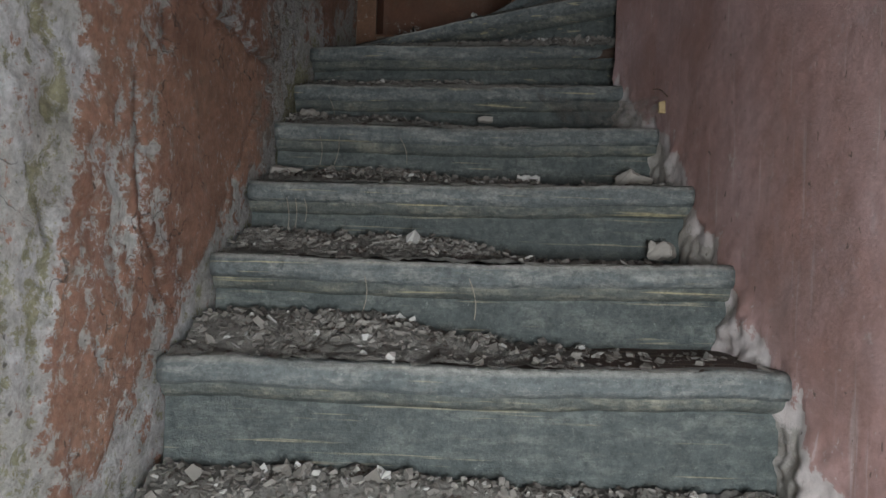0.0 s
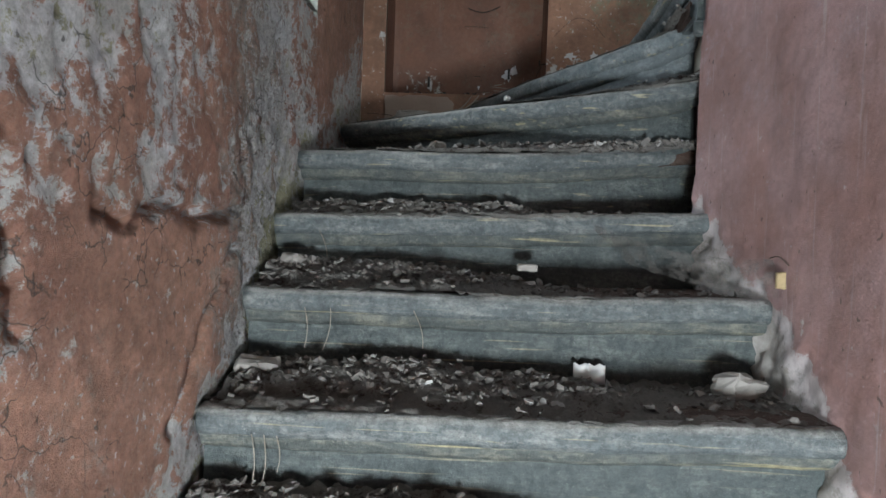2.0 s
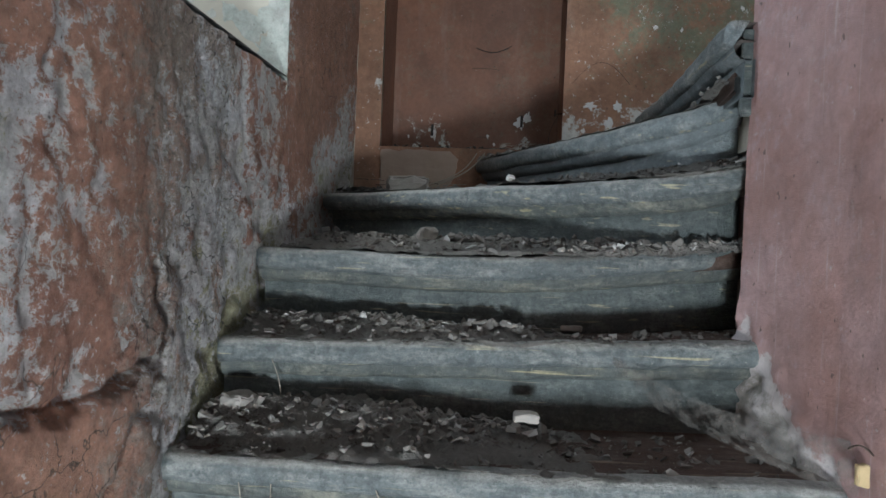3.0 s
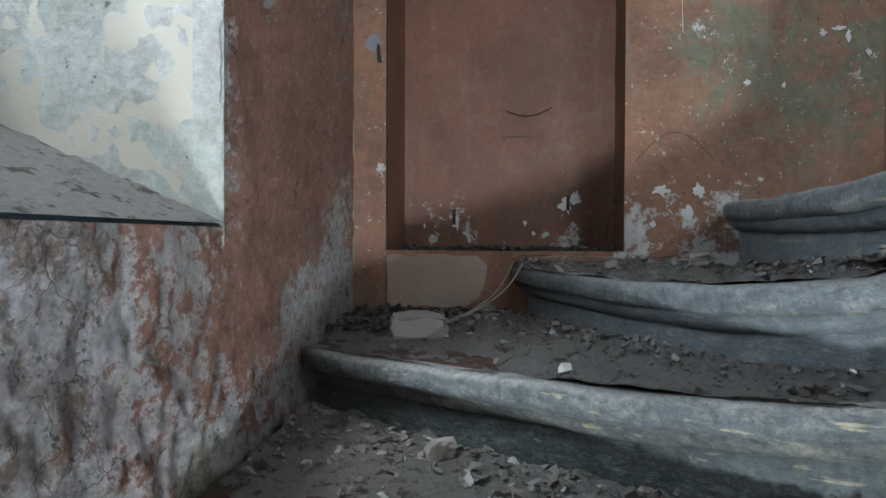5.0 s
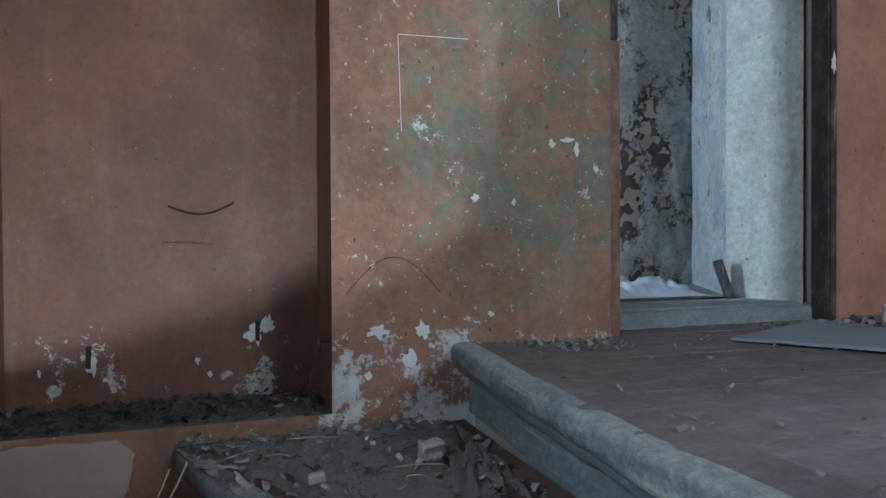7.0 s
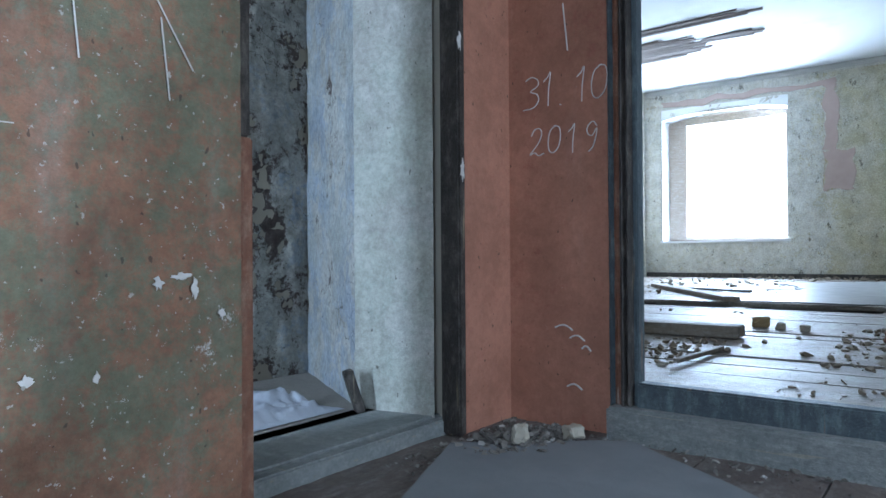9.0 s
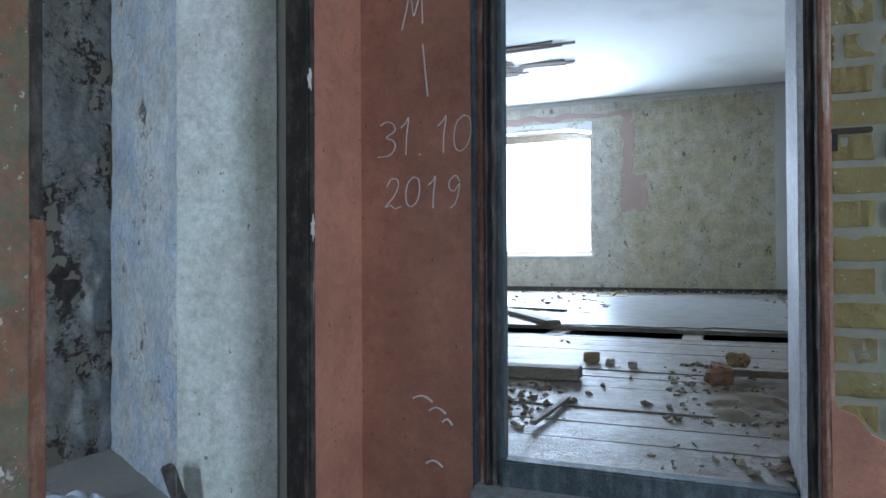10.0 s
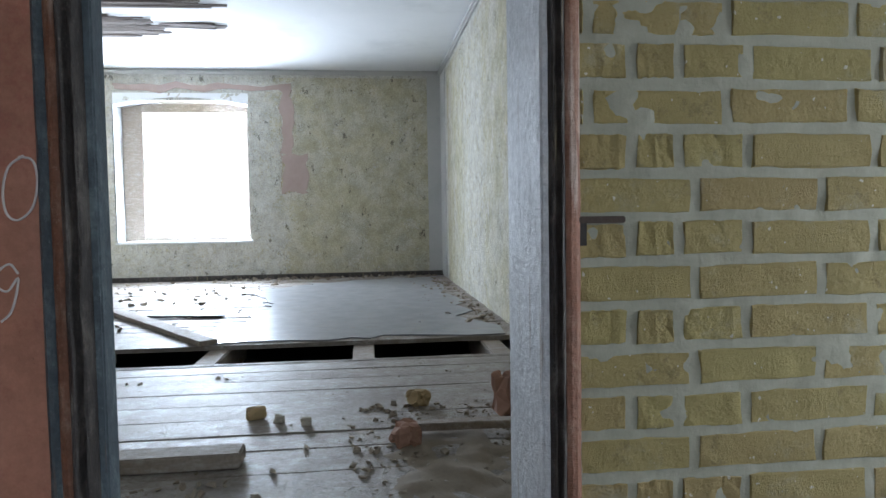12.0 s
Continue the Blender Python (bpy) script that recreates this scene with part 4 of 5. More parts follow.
def ragged(ring, seed, wob):
    """An outline broken into a ragged edge."""
    out = []
    for (ay, az), (by, bz) in zip(ring, ring[1:] + ring[:1]):
        for k in range(12):
            y, z = ay + (by - ay) * k / 12, az + (bz - az) * k / 12
            out.append((y + wob * fbm(y * 6, z * 6, seed), z + wob * fbm(y * 6, z * 6, seed + 7)))
    return out


for ring in ([(4.02, 4.75), (3.86, 4.75), (3.86, 5.66), (4.02, 5.66)], [(4.02, 4.22), (3.68, 4.22), (3.68, 4.76), (4.02, 4.76)], [(6.2, 5.64), (3.88, 5.64), (3.88, 5.72), (6.2, 5.72)]):
    bm = bmesh.new()
    edge = ragged(ring, ring[0][1], 0.05)
    front = [bm.verts.new((XB - 0.012, y, z)) for y, z in edge]
    rear = [bm.verts.new((XB + 0.004, y, z)) for y, z in edge]
    bm.faces.new(front)
    for k in range(len(edge)):
        m = (k + 1) % len(edge)
        bm.faces.new((front[k], rear[k], rear[m], front[m]))
    bmesh.ops.recalc_face_normals(bm, faces=bm.faces)
    part("chase", bm, M["chase"], far, "pinkish brown patched cable chase beside the window")

# ceiling with torn plaster
ceil = structure("ceiling_room", boxes((XE + 0.26, XB + 0.5, YS - 0.35, 6.8, ZC, ZC + 0.2)), M["ceiling"], "white lime ceiling with torn plaster showing lath")
cove = bmesh.new()
box(cove, XB - 0.05, XB + 0.01, YS, 6.5, ZC - 0.07, ZC - 0.002, bevel=0.02)
part("cornice", cove, M["cornice"], far, "grey painted cornice band")
cove = bmesh.new()
box(cove, XE + 0.3, XB - 0.06, YS - 0.01, YS + 0.05, ZC - 0.07, ZC - 0.002, bevel=0.02)
part("cornice", cove, M["cornice"], side, "grey painted cornice band")


def torn(name, x0, x1, y0, y1, slant):
    """A torn strip of ceiling: hanging reeds and lath along y with ragged ends."""
    random.seed(int(x0 * 100))
    b = bmesh.new()
    n = int((x1 - x0) / 0.035)
    for i in range(n):
        x = x0 + (x1 - x0) * i / n
        for _ in range(2):
            s = y0 + (y1 - y0) * random.uniform(0.0, 0.25) + abs(i - n / 2) / n * 0.35 * (y1 - y0)
            e = y1 - (y1 - y0) * random.uniform(0, 0.12)
            dz = random.uniform(0.006, 0.035)
            w = random.uniform(0.012, 0.03)
            vs = [b.verts.new(q) for q in ((x, s, ZC - dz), (x + w, s, ZC - dz - 0.006), (x + w + slant, e, ZC - 0.006), (x + slant, e, ZC - 0.002))]
            vt = [b.verts.new(v.co + Vector((0, 0, 0.012))) for v in vs]
            b.faces.new(vs[::-1])
            b.faces.new(vt)
            for m in range(4):
                b.faces.new((vs[m], vs[(m + 1) % 4], vt[(m + 1) % 4], vt[m]))
    part(name, b, M["lath"], ceil, "torn reed lath hanging from the ceiling")


torn("torn_lath", 7.60, 7.80, 3.95, 6.0, 0.1)
torn("torn_lath", 8.10, 8.85, 4.75, 6.3, 0.1)
torn("torn_lath", 8.32, 8.50, 4.22, 5.0, 0.05)

# base box is near-black, painting the darkness of the void below the planks
floor = structure("floor_room", boxes((XE + 0.012, XB + 0.01, YS - 0.02, 6.6, 2.3, 2.5)), M["hollow_or_scratch"], "room floor of dusty planks, broken open across the middle")
random.seed(11)


def plank(x0, x1, y0, y1, slope=0.0, lift=0.0):
    b = bmesh.new()
    n = 18
    prof = ((0.0, -0.03), (0.0, -0.004), (0.006, 0.0), (0.5, 0.002), (0.994, 0.0), (1.0, -0.004), (1.0, -0.03))
    rows = []
    k = random.uniform(0, 50)
    tip = random.uniform(-0.003, 0.003)
    for i in range(n + 1):
        y = y0 + (y1 - y0) * i / n
        dx = slope * (y - y0)
        rows.append([b.verts.new((x0 + dx + (x1 - x0) * q, y, ZF + lift + h + tip * (q - 0.5) * 2 + 0.004 * fbm(y * 0.8, k, 0.0))) for q, h in prof])
    for r, s in zip(rows, rows[1:]):
        for m in range(len(prof) - 1):
            b.faces.new((r[m], r[m + 1], s[m + 1], s[m]))
    b.faces.new(rows[0])
    b.faces.new(rows[-1][::-1])
    part("plank", b, M["plank"], floor)


x = XE + 0.04
while x < 4.96:
    w = 0.225 if x < XE + 0.1 else random.uniform(0.19, 0.25)
    plank(x, min(x + w, 5.0) - random.uniform(0.004, 0.009), 2.572 if x < XE + 0.26 else YS, 3.41 if x < XE + 0.26 else 6.5, 0.0)
    x += w
x = 5.60
while x < XB:
    w = random.uniform(0.19, 0.25)
    plank(x, min(x + w, XB) - random.uniform(0.003, 0.006), YS, 6.5, 0.0)
    x += w
for y in (2.02, 2.90, 3.86, 4.80, 5.7):
    part("joist", boxes((4.4, 6.2, y - 0.07, y + 0.07, 2.80, 2.984), bevel=0.008), M["timber"], floor, "pale worn floor joist")
part("skirting", boxes((XB - 0.025, XB - 0.004, YS, 6.5, ZF - 0.01, ZF + 0.07), bevel=0.004), M["frame"], floor, "dark skirting board")

# thin grey floor covering left on the far planks
edge = ragged([(5.64, 1.98), (XB - 0.3, 2.0), (XB - 0.6, 3.1), (9.0, 4.2), (7.4, 3.75), (5.66, 4.0)], 3.3, 0.22)
bm = bmesh.new()
front = [bm.verts.new((max(x, 5.615), max(y, YS + 0.1), ZF + 0.012)) for x, y in edge]
rear = [bm.verts.new((v.co.x, v.co.y, ZF + 0.004)) for v in front]
bm.faces.new(front)
for k in range(len(edge)):
    m = (k + 1) % len(edge)
    bm.faces.new((front[k], rear[k], rear[m], front[m]))
bmesh.ops.recalc_face_normals(bm, faces=bm.faces)
nl = Nodes("worn_grey_lino")
lc = nl.mix(nl.noise(3, 6, 0.7), (0.20, 0.205, 0.215), (0.30, 0.30, 0.305))
lc = nl.mix(nl.step(nl.noise(11, 8, 0.8), 0.56, 0.64), lc, (0.26, 0.22, 0.175))
tagged(mesh_object("floor_covering", bm, nl.finish(lc, nl.math("MULTIPLY_ADD", nl.noise(5, 5, 0.7), 0.4, 0.15), [(nl.noise(6, 4), 0.2, 0.01)])), label="worn grey floor covering lying on the far planks", category="floor covering")

# ---------------------------------------------------------------- bricks beside the room door
random.seed(5)
brick_data = {}


def brick_mesh(length):
    """A worn hand-made brick: an uneven face with rubbed, ragged edges."""
    key = (round(length, 3), random.randrange(6))
    if key not in brick_data:
        b = bmesh.new()
        nu, nv, hh = 6, 2, 0.0325
        jit = lambda k: random.uniform(-k, k)
        face = [[b.verts.new((-0.003 + jit(0.0018), (i / nu - 0.5) * (length - 0.010) + jit(0.002), (j / nv - 0.5) * 2 * (hh - 0.005) + jit(0.0015))) for j in range(nv + 1)] for i in range(nu + 1)]
        for i in range(nu):
            for j in range(nv):
                b.faces.new((face[i][j], face[i][j + 1], face[i + 1][j + 1], face[i + 1][j]))
        rim = [face[i][0] for i in range(nu + 1)] + [face[nu][1]] + [face[i][nv] for i in range(nu, -1, -1)] + [face[0][1]]
        outer = []
        for v in rim:
            grow = random.uniform(0.002, 0.007)
            y, z = v.co.y, v.co.z
            outer.append(b.verts.new((random.uniform(0.004, 0.009), y + math.copysign(grow, y) * (abs(y) > length * 0.44), z + math.copysign(grow, z) * (abs(z) > hh * 0.5))))
        back = [b.verts.new((0.05, v.co.y, v.co.z)) for v in outer]
        for ring_a, ring_b in ((rim, outer), (outer, back)):
            for i in range(len(rim)):
                k = (i + 1) % len(rim)
                b.faces.new((ring_a[i], ring_a[k], ring_b[k], ring_b[i]))
        bmesh.ops.recalc_face_normals(b, faces=b.faces)
        me = bpy.data.meshes.new("brick")
        b.to_mesh(me)
        b.free()
        me.materials.append(M["brick"])
        brick_data[key] = me
    return brick_data[key]


ROWS = {"a": (2.507, 2.481, 2.231, 1.994, 1.74, 1.49, 1.24), "b": (2.507, 2.405, 2.319, 2.191, 1.948, 1.69, 1.44, 1.19), "c": (2.507, 2.288, 2.049, 1.80, 1.55, 1.30, 1.05)}
for i in range(-9, 14):
    z = 3.694 + 0.0765 * i + 0.038
    cuts = ROWS["b" if i % 2 else ("c" if i < 3 else "a")]
    for y1, y0 in zip(cuts, cuts[1:]):
        ob = new("brick", brick_mesh(y1 - y0 - 0.011))
        ob.parent = east
        ob.matrix_world = Matrix.Translation((XE + 0.006 + random.uniform(-0.002, 0.001), (y0 + y1) / 2, z + random.uniform(-0.002, 0.002))) @ pose(0, 0, 0, random.uniform(-0.8, 0.8), 0, random.uniform(-0.4, 0.4))
# mortar bed with its own relief
relief("mortar_bed", (XE + 0.0055, 2.51, ZL), (0, -1, 0), (0, 0, 1), (1.6, 2.0), 0.012, lambda a, b, p: 0, lambda a, b, p: 0, M["mortar"], east, 0.0, 0.005)
# remnant of pink plaster at the foot
bm = bmesh.new()
edge = [(2.507, 3.24), (2.49, 3.215), (2.46, 3.205), (2.43, 3.165), (2.40, 3.15), (2.375, 3.12), (2.33, 3.10), (2.30, 3.03), (2.22, 2.99), (2.1, 2.97), (1.9, 2.95), (1.2, 2.92), (1.2, 2.85), (2.507, 2.85)]
front = [bm.verts.new((XE - 0.014 + 0.002 * fbm(y * 9, z * 9, 0), y, z)) for y, z in edge]
rear = [bm.verts.new((XE + 0.01, y, z)) for y, z in edge]
bm.faces.new(front)
for i in range(len(edge)):
    j = (i + 1) % len(edge)
    bm.faces.new((front[i], rear[i], rear[j], front[j]))
bmesh.ops.recalc_face_normals(bm, faces=bm.faces)
part("plaster_remnant", bm, M["pier"], east, "broken edge of red-brown plaster over the bricks")

# pale sky behind the room window
nk = Nodes("pale_sky")
nk.bsdf.inputs["Emission Color"].default_value = (0.93, 0.96, 1.0, 1)
nk.bsdf.inputs["Emission Strength"].default_value = 3.0
bm = bmesh.new()
bm.faces.new([bm.verts.new(p) for p in ((14.0, 1.0, 1.0), (14.0, 9.5, 1.0), (14.0, 9.5, 8.0), (14.0, 1.0, 8.0))])
tagged(mesh_object("backdrop", bm, nk.finish((0.8, 0.8, 0.8), 1.0)), label="bright overcast sky outside the room window", kind="structure", category="sky")
# unseen wall added to cut off low sky light at the stair window
tagged(mesh_object("low_sky_blocker", boxes((-5.3, -5.0, -3, 7, -0.3, 3.2)), M["outside"]), label="plain unseen wall added to block low sky outside the stair window", kind="structure", category="wall")

# ---------------------------------------------------------------- rubble and small things
def chunk(verts, faces, p, r, flat=0.6):
    """One broken lump: a jittered box."""
    k = len(verts)
    turn = Euler((random.uniform(-0.7, 0.7), random.uniform(-0.7, 0.7), random.uniform(0, 6.3))).to_matrix()
    sx, sy, sz = r * random.uniform(0.6, 1.5), r * random.uniform(0.5, 1.0), r * flat * random.uniform(0.5, 1.0)
    for x, y, z in ((-1, -1, -1), (1, -1, -1), (1, 1, -1), (-1, 1, -1), (-1, -1, 1), (1, -1, 1), (1, 1, 1), (-1, 1, 1)):
        q = Vector((x * sx * random.uniform(0.25, 1.2), y * sy * random.uniform(0.25, 1.2), z * sz * random.uniform(0.4, 1.2)))
        verts.append(p + turn @ q)
    faces += [[k + i for i in f] for f in ((3, 2, 1, 0), (4, 5, 6, 7), (0, 1, 5, 4), (1, 2, 6, 5), (2, 3, 7, 6), (3, 0, 4, 7))]


def pile(name, verts, faces, material, label):
    me = bpy.data.meshes.new(name)
    me.from_pydata(verts, [], faces)
    me.materials.append(material)
    return tagged(new(name, me), label=label, kind="stuff", category="rubble")


def tread_point(k, s, t):
    """A place on tread k: s along the nosing, t from nosing to riser."""
    p = nose(k, s).lerp(back_line(k, s), t)
    p.z = nose(k, s).z
    return p


def heap_height(k, s, t):
    """Depth of the rubbish on a tread."""
    share = HEAPS[k]
    left = share[0] + (share[1] - share[0]) * ease(0.25, 0.8, s + 0.12 * fbm(s * 3, k, 1))
    return left * (0.25 + 0.9 * ease(0.12, 0.85, t)) + 0.012 * fbm(s * 7, t * 4, k * 3.0) + 0.013 * fbm(s * 30, t * 9, k) + 0.006 * fbm(s * 70, t * 20, k, 2) - 0.010


# depth of rubbish at the window side and at the landing side
HEAPS = {5: (0.085, 0.065), 6: (0.060, -0.004), 7: (0.055, -0.014), 8: (0.050, 0.012), 9: (0.050, -0.010), 10: (0.034, -0.012), 11: (0.034, 0.016), 12: (0.028, 0.006), 13: (0.020, -0.004)}
for k in HEAPS:
    random.seed(40 + k)
    bm = bmesh.new()
    nu, nv = 170, 34
    cols = []
    for i in range(nu + 1):
        col = []
        for j in range(nv + 1):
            s, t = i / nu, 0.03 + 1.06 * j / nv
            if k >= 12:
                t = min(t, 0.99)
            p = tread_point(k, 0.01 + 0.98 * s, t)
            p.z += max(heap_height(k, s, t) * ease(-0.02, 0.1, t), -0.018)
            col.append(bm.verts.new(p))
        cols.append(col)
    for i in range(nu):
        for j in range(nv):
            bm.faces.new((cols[i][j], cols[i + 1][j], cols[i + 1][j + 1], cols[i][j + 1]))
    tagged(mesh_object("dust_heap", bm, M["heap"], True), label="grey trodden dust and plaster crumbs on a stair tread", kind="stuff", category="dust")
    verts, faces = [], []
    for _ in range(3800):
        s, t = random.random(), random.random() ** 0.6
        h = heap_height(k, s, t)
        keep = ease(-0.004, 0.028, h)
        if random.random() > 0.15 + 0.85 * keep or t < 0.05:
            continue
        p = tread_point(k, 0.01 + 0.98 * s, min(t, 0.98))
        r = 0.0018 + 0.0105 * random.random() ** 4.2
        if random.random() < 0.012:
            r *= 1.8
        p.z += max(h, -0.004) + r * 0.3
        chunk(verts, faces, p, r, random.choice((0.25, 0.4, 0.8)))
    pile("plaster_rubble", verts, faces, M["rubble"], "loose plaster crumbs and chips lying on a stair tread")

# crumbs along the landing walls
random.seed(77)
verts, faces = [], []
for _ in range(900):
    u = random.random()
    if u < 0.45:
        p = Vector((random.uniform(0.62, 1.03), YN - random.random() ** 2 * 0.16, ZL))
    elif u < 0.75:
        p = Vector((random.uniform(1.5, XE), YN2 - 0.02 - random.random() ** 2 * 0.22, ZL))
    else:
        p = Vector((XE - 0.06 - random.random() ** 2 * 0.14, random.uniform(2.5, 3.7), ZL))
    r = 0.002 + 0.009 * random.random() ** 4
    p.z += r * 0.3
    chunk(verts, faces, p, r, 0.5)
for _ in range(260):
    p = Vector((random.uniform(0.66, 2.05), random.uniform(2.5, 3.6), ZL + 0.003))
    chunk(verts, faces, p, 0.002 + 0.006 * random.random() ** 3, 0.6)
pile("landing_rubble", verts, faces, M["rubble"], "plaster crumbs along the landing walls")
# heap in the corner by the pier
verts, faces = [], []
for _ in range(900):
    a, r = random.uniform(0, 6.28), random.random()
    p = Vector((1.90 + 0.22 * r * math.cos(a), 3.54 + 0.15 * r * math.sin(a), ZL + 0.04 * (1 - r) * random.random()))
    chunk(verts, faces, p, 0.003 + 0.014 * random.random() ** 3, 0.5)
pile("corner_rubble", verts, faces, M["rubble"], "heap of broken plaster in the landing corner")

# room rubble
random.seed(78)
verts, faces = [], []
for _ in range(2600):
    if random.random() < 0.62:
        x, y = random.uniform(2.2, 4.0), 2.2 + 0.75 * random.random() ** 1.5
        if random.random() > ease(0.05, 0.6, 0.5 + 0.6 * fbm(x * 2.5, y * 2.5, 1)):
            continue
    elif random.random() < 0.6:
        x, y = random.uniform(2.42, 3.2), random.uniform(3.32, 4.2)
    else:
        x, y = random.uniform(2.45, 4.9), random.uniform(1.85, 5.2)
        if random.random() < 0.6:
            continue
    r = 0.003 + 0.015 * random.random() ** 4
    chunk(verts, faces, Vector((x, y, ZF + r * 0.4)), r, 0.6)
for _ in range(700):
    x, y = random.uniform(5.7, 10.4), random.uniform(4.0, 6.3)
    if random.random() < 0.4:
        x, y = random.uniform(6.0, 10.4), 1.85 + random.random() ** 2 * 0.5
    r = 0.006 + 0.03 * random.random() ** 4
    chunk(verts, faces, Vector((x, y, ZF + r * 0.3)), r, 0.4)
for _ in range(160):
    chunk(verts, faces, Vector((XB - 0.05 - 0.25 * random.random() ** 2, random.uniform(1.9, 5), ZF + 0.012)), 0.008 + 0.03 * random.random() ** 3, 0.6)
pile("room_rubble", verts, faces, M["debris"], "plaster and earth scattered over the room floor")
bm = bmesh.new()
nu, nv = 60, 40
cols = [[bm.verts.new((2.42 + 1.5 * i / nu, 2.1 + 0.85 * j / nv, ZF - 0.012 + 0.028 * ease(0.0, 0.5, 1.0 - math.hypot((i / nu - 0.5) * 2, (j / nv - 0.35) * 1.6)) * (0.8 + fbm(i * 0.12, j * 0.12, 2)) + 0.010 * fbm(i * 0.5, j * 0.5, 5))) for j in range(nv + 1)] for i in range(nu + 1)]
for i in range(nu):
    for j in range(nv):
        bm.faces.new((cols[i][j], cols[i + 1][j], cols[i + 1][j + 1], cols[i][j + 1]))
tagged(mesh_object("earth_heap", bm, M["debris"], True), label="low heap of brown earth and plaster on the planks", kind="stuff", category="rubble")


def lump(name, p, size, material, label, category, seed, turn=(0, 0, 0)):
    """A single stone or brick piece with broken faces, standing on p."""
    random.seed(seed)
    b = bmesh.new()
    box(b, -size[0] / 2, size[0] / 2, -size[1] / 2, size[1] / 2, 0, size[2])
    bmesh.ops.bevel(b, geom=list(b.edges), offset=min(size) * 0.16, segments=1, affect="EDGES")
    bmesh.ops.subdivide_edges(b, edges=list(b.edges), cuts=2, use_grid_fill=True)
    for v in b.verts:
        v.co += Vector([min(size) * (0.22 * fbm(v.co.x * 30, v.co.y * 30 + i * 9, v.co.z * 30 + seed) + random.uniform(-0.03, 0.03)) for i in range(3)])
    ob = tagged(mesh_object(name, b, material), label=label, category=category, group="loose stones and brick pieces")
    ob.matrix_world = pose(*p, *turn)
    return ob


lump("broken_brick", (-0.232, 3.225, 2.494), (0.14, 0.095, 0.070), M["stone"], "pale half brick lying on the turning stair tread", "brick", 3, (0, 0, 8))
lump("stone", (0.47, 3.35, 2.682), (0.045, 0.04, 0.036), M["stone"], "small pale stone on the upper stair tread", "stone", 4)
lump("stone", (0.244, 3.30, 2.682), (0.03, 0.02, 0.018), M["stone"], "tiny pale stone on the upper stair tread", "stone", 5)
lump("stone", (-0.12, 2.785, 2.345), (0.05, 0.035, 0.045), M["stone"], "pale plaster lump against the stair riser", "stone", 6, (20, 10, 30))
lump("stone", (0.26, 2.53, 2.155), (0.05, 0.03, 0.014), M["stone"], "flat pale plaster chip on a stair tread", "stone", 7)
lump("stone", (0.15, 2.28, 2.005), (0.05, 0.035, 0.018), M["stone"], "flat pale plaster chip on a stair tread", "stone", 17)
lump("stone", (1.84, 3.50, ZL + 0.02), (0.05, 0.04, 0.05), M["core"], "broken plaster lump in the landing corner", "stone", 8, (0, 12, 20))
lump("stone", (2.0, 3.42, ZL + 0.01), (0.06, 0.045, 0.035), M["core"], "broken plaster lump in the landing corner", "stone", 9, (0, 12, 50))
lump("ochre_stone", (3.87, 3.345, ZF), (0.055, 0.07, 0.052), M["ochre_stone"], "ochre brick lump on the room planks", "stone", 10, (0, 0, 25))
lump("stone", (3.80, 3.237, ZF), (0.04, 0.04, 0.035), M["core"], "grey stone on the room planks", "stone", 11)
lump("stone", (3.75, 3.122, ZF), (0.04, 0.045, 0.035), M["core"], "grey stone on the room planks", "stone", 12)
lump("ochre_stone", (3.96, 2.655, ZF), (0.08, 0.08, 0.07), M["ochre_stone"], "ochre brick lump on the room planks", "stone", 13, (10, 0, 40))
lump("red_stone", (3.45, 2.74, ZF), (0.10, 0.09, 0.08), M["red_stone"], "reddish brick lump beside a loose slat", "stone", 14, (10, 0, 10))
lump("red_stone", (3.75, 2.27, ZF), (0.13, 0.13, 0.17), M["red_stone"], "large pinkish brick piece near the room door", "brick", 15, (10, 12, 30))


def timber(name, a, b, w, h, label, material="timber"):
    """A sawn board lying from a to b."""
    a, b = Vector(a), Vector(b)
    length = (b - a).length
    bm = bmesh.new()
    box(bm, 0, length, -w / 2, w / 2, 0, h, bevel=min(w, h) * 0.1)
    bmesh.ops.subdivide_edges(bm, edges=[e for e in bm.edges if abs(e.verts[0].co.x - e.verts[1].co.x) > length * 0.6], cuts=8)
    for v in bm.verts:
        v.co.z += 0.004 * fbm(v.co.x * 3, 1, w * 50)
        v.co.y += 0.004 * fbm(v.co.x * 3, 7, w * 50)
    ob = tagged(mesh_object(name, bm, M[material]), label=label, category="board")
    way = (b - a).normalized()
    ob.matrix_world = Matrix.Translation(a) @ way.to_track_quat("X", "Z").to_matrix().to_4x4()
    return ob


timber("loose_board", (3.345, 3.30, ZF + 0.004), (3.345, 4.6, ZF + 0.004), 0.11, 0.052, "thick loose board lying on the room planks")
timber("wooden_stick", (3.53, 2.70, ZF + 0.03), (3.50, 2.24, ZF + 0.035), 0.06, 0.03, "short pale slat lying in the rubble")
timber("loose_lath", (5.60, 3.93, ZF + 0.004), (7.35, 5.15, ZF + 0.01), 0.13, 0.035, "pale plank lying aslant across the broken floor")
timber("wooden_stick", (2.93, 3.27, ZF + 0.006), (2.47, 3.285, ZF + 0.012), 0.022, 0.014, "thin curved strip on the floor behind the door sill")
timber("loose_lath", (6.9, 4.1, ZF + 0.004), (7.0, 4.75, ZF + 0.01), 0.06, 0.02, "short splinter of wood on the far planks", "frame")
timber("rotten_post", (1.735, 4.03, 2.90), (1.70, 4.05, 3.03), 0.04, 0.03, "rotten stub of timber standing in the passage", "frame")


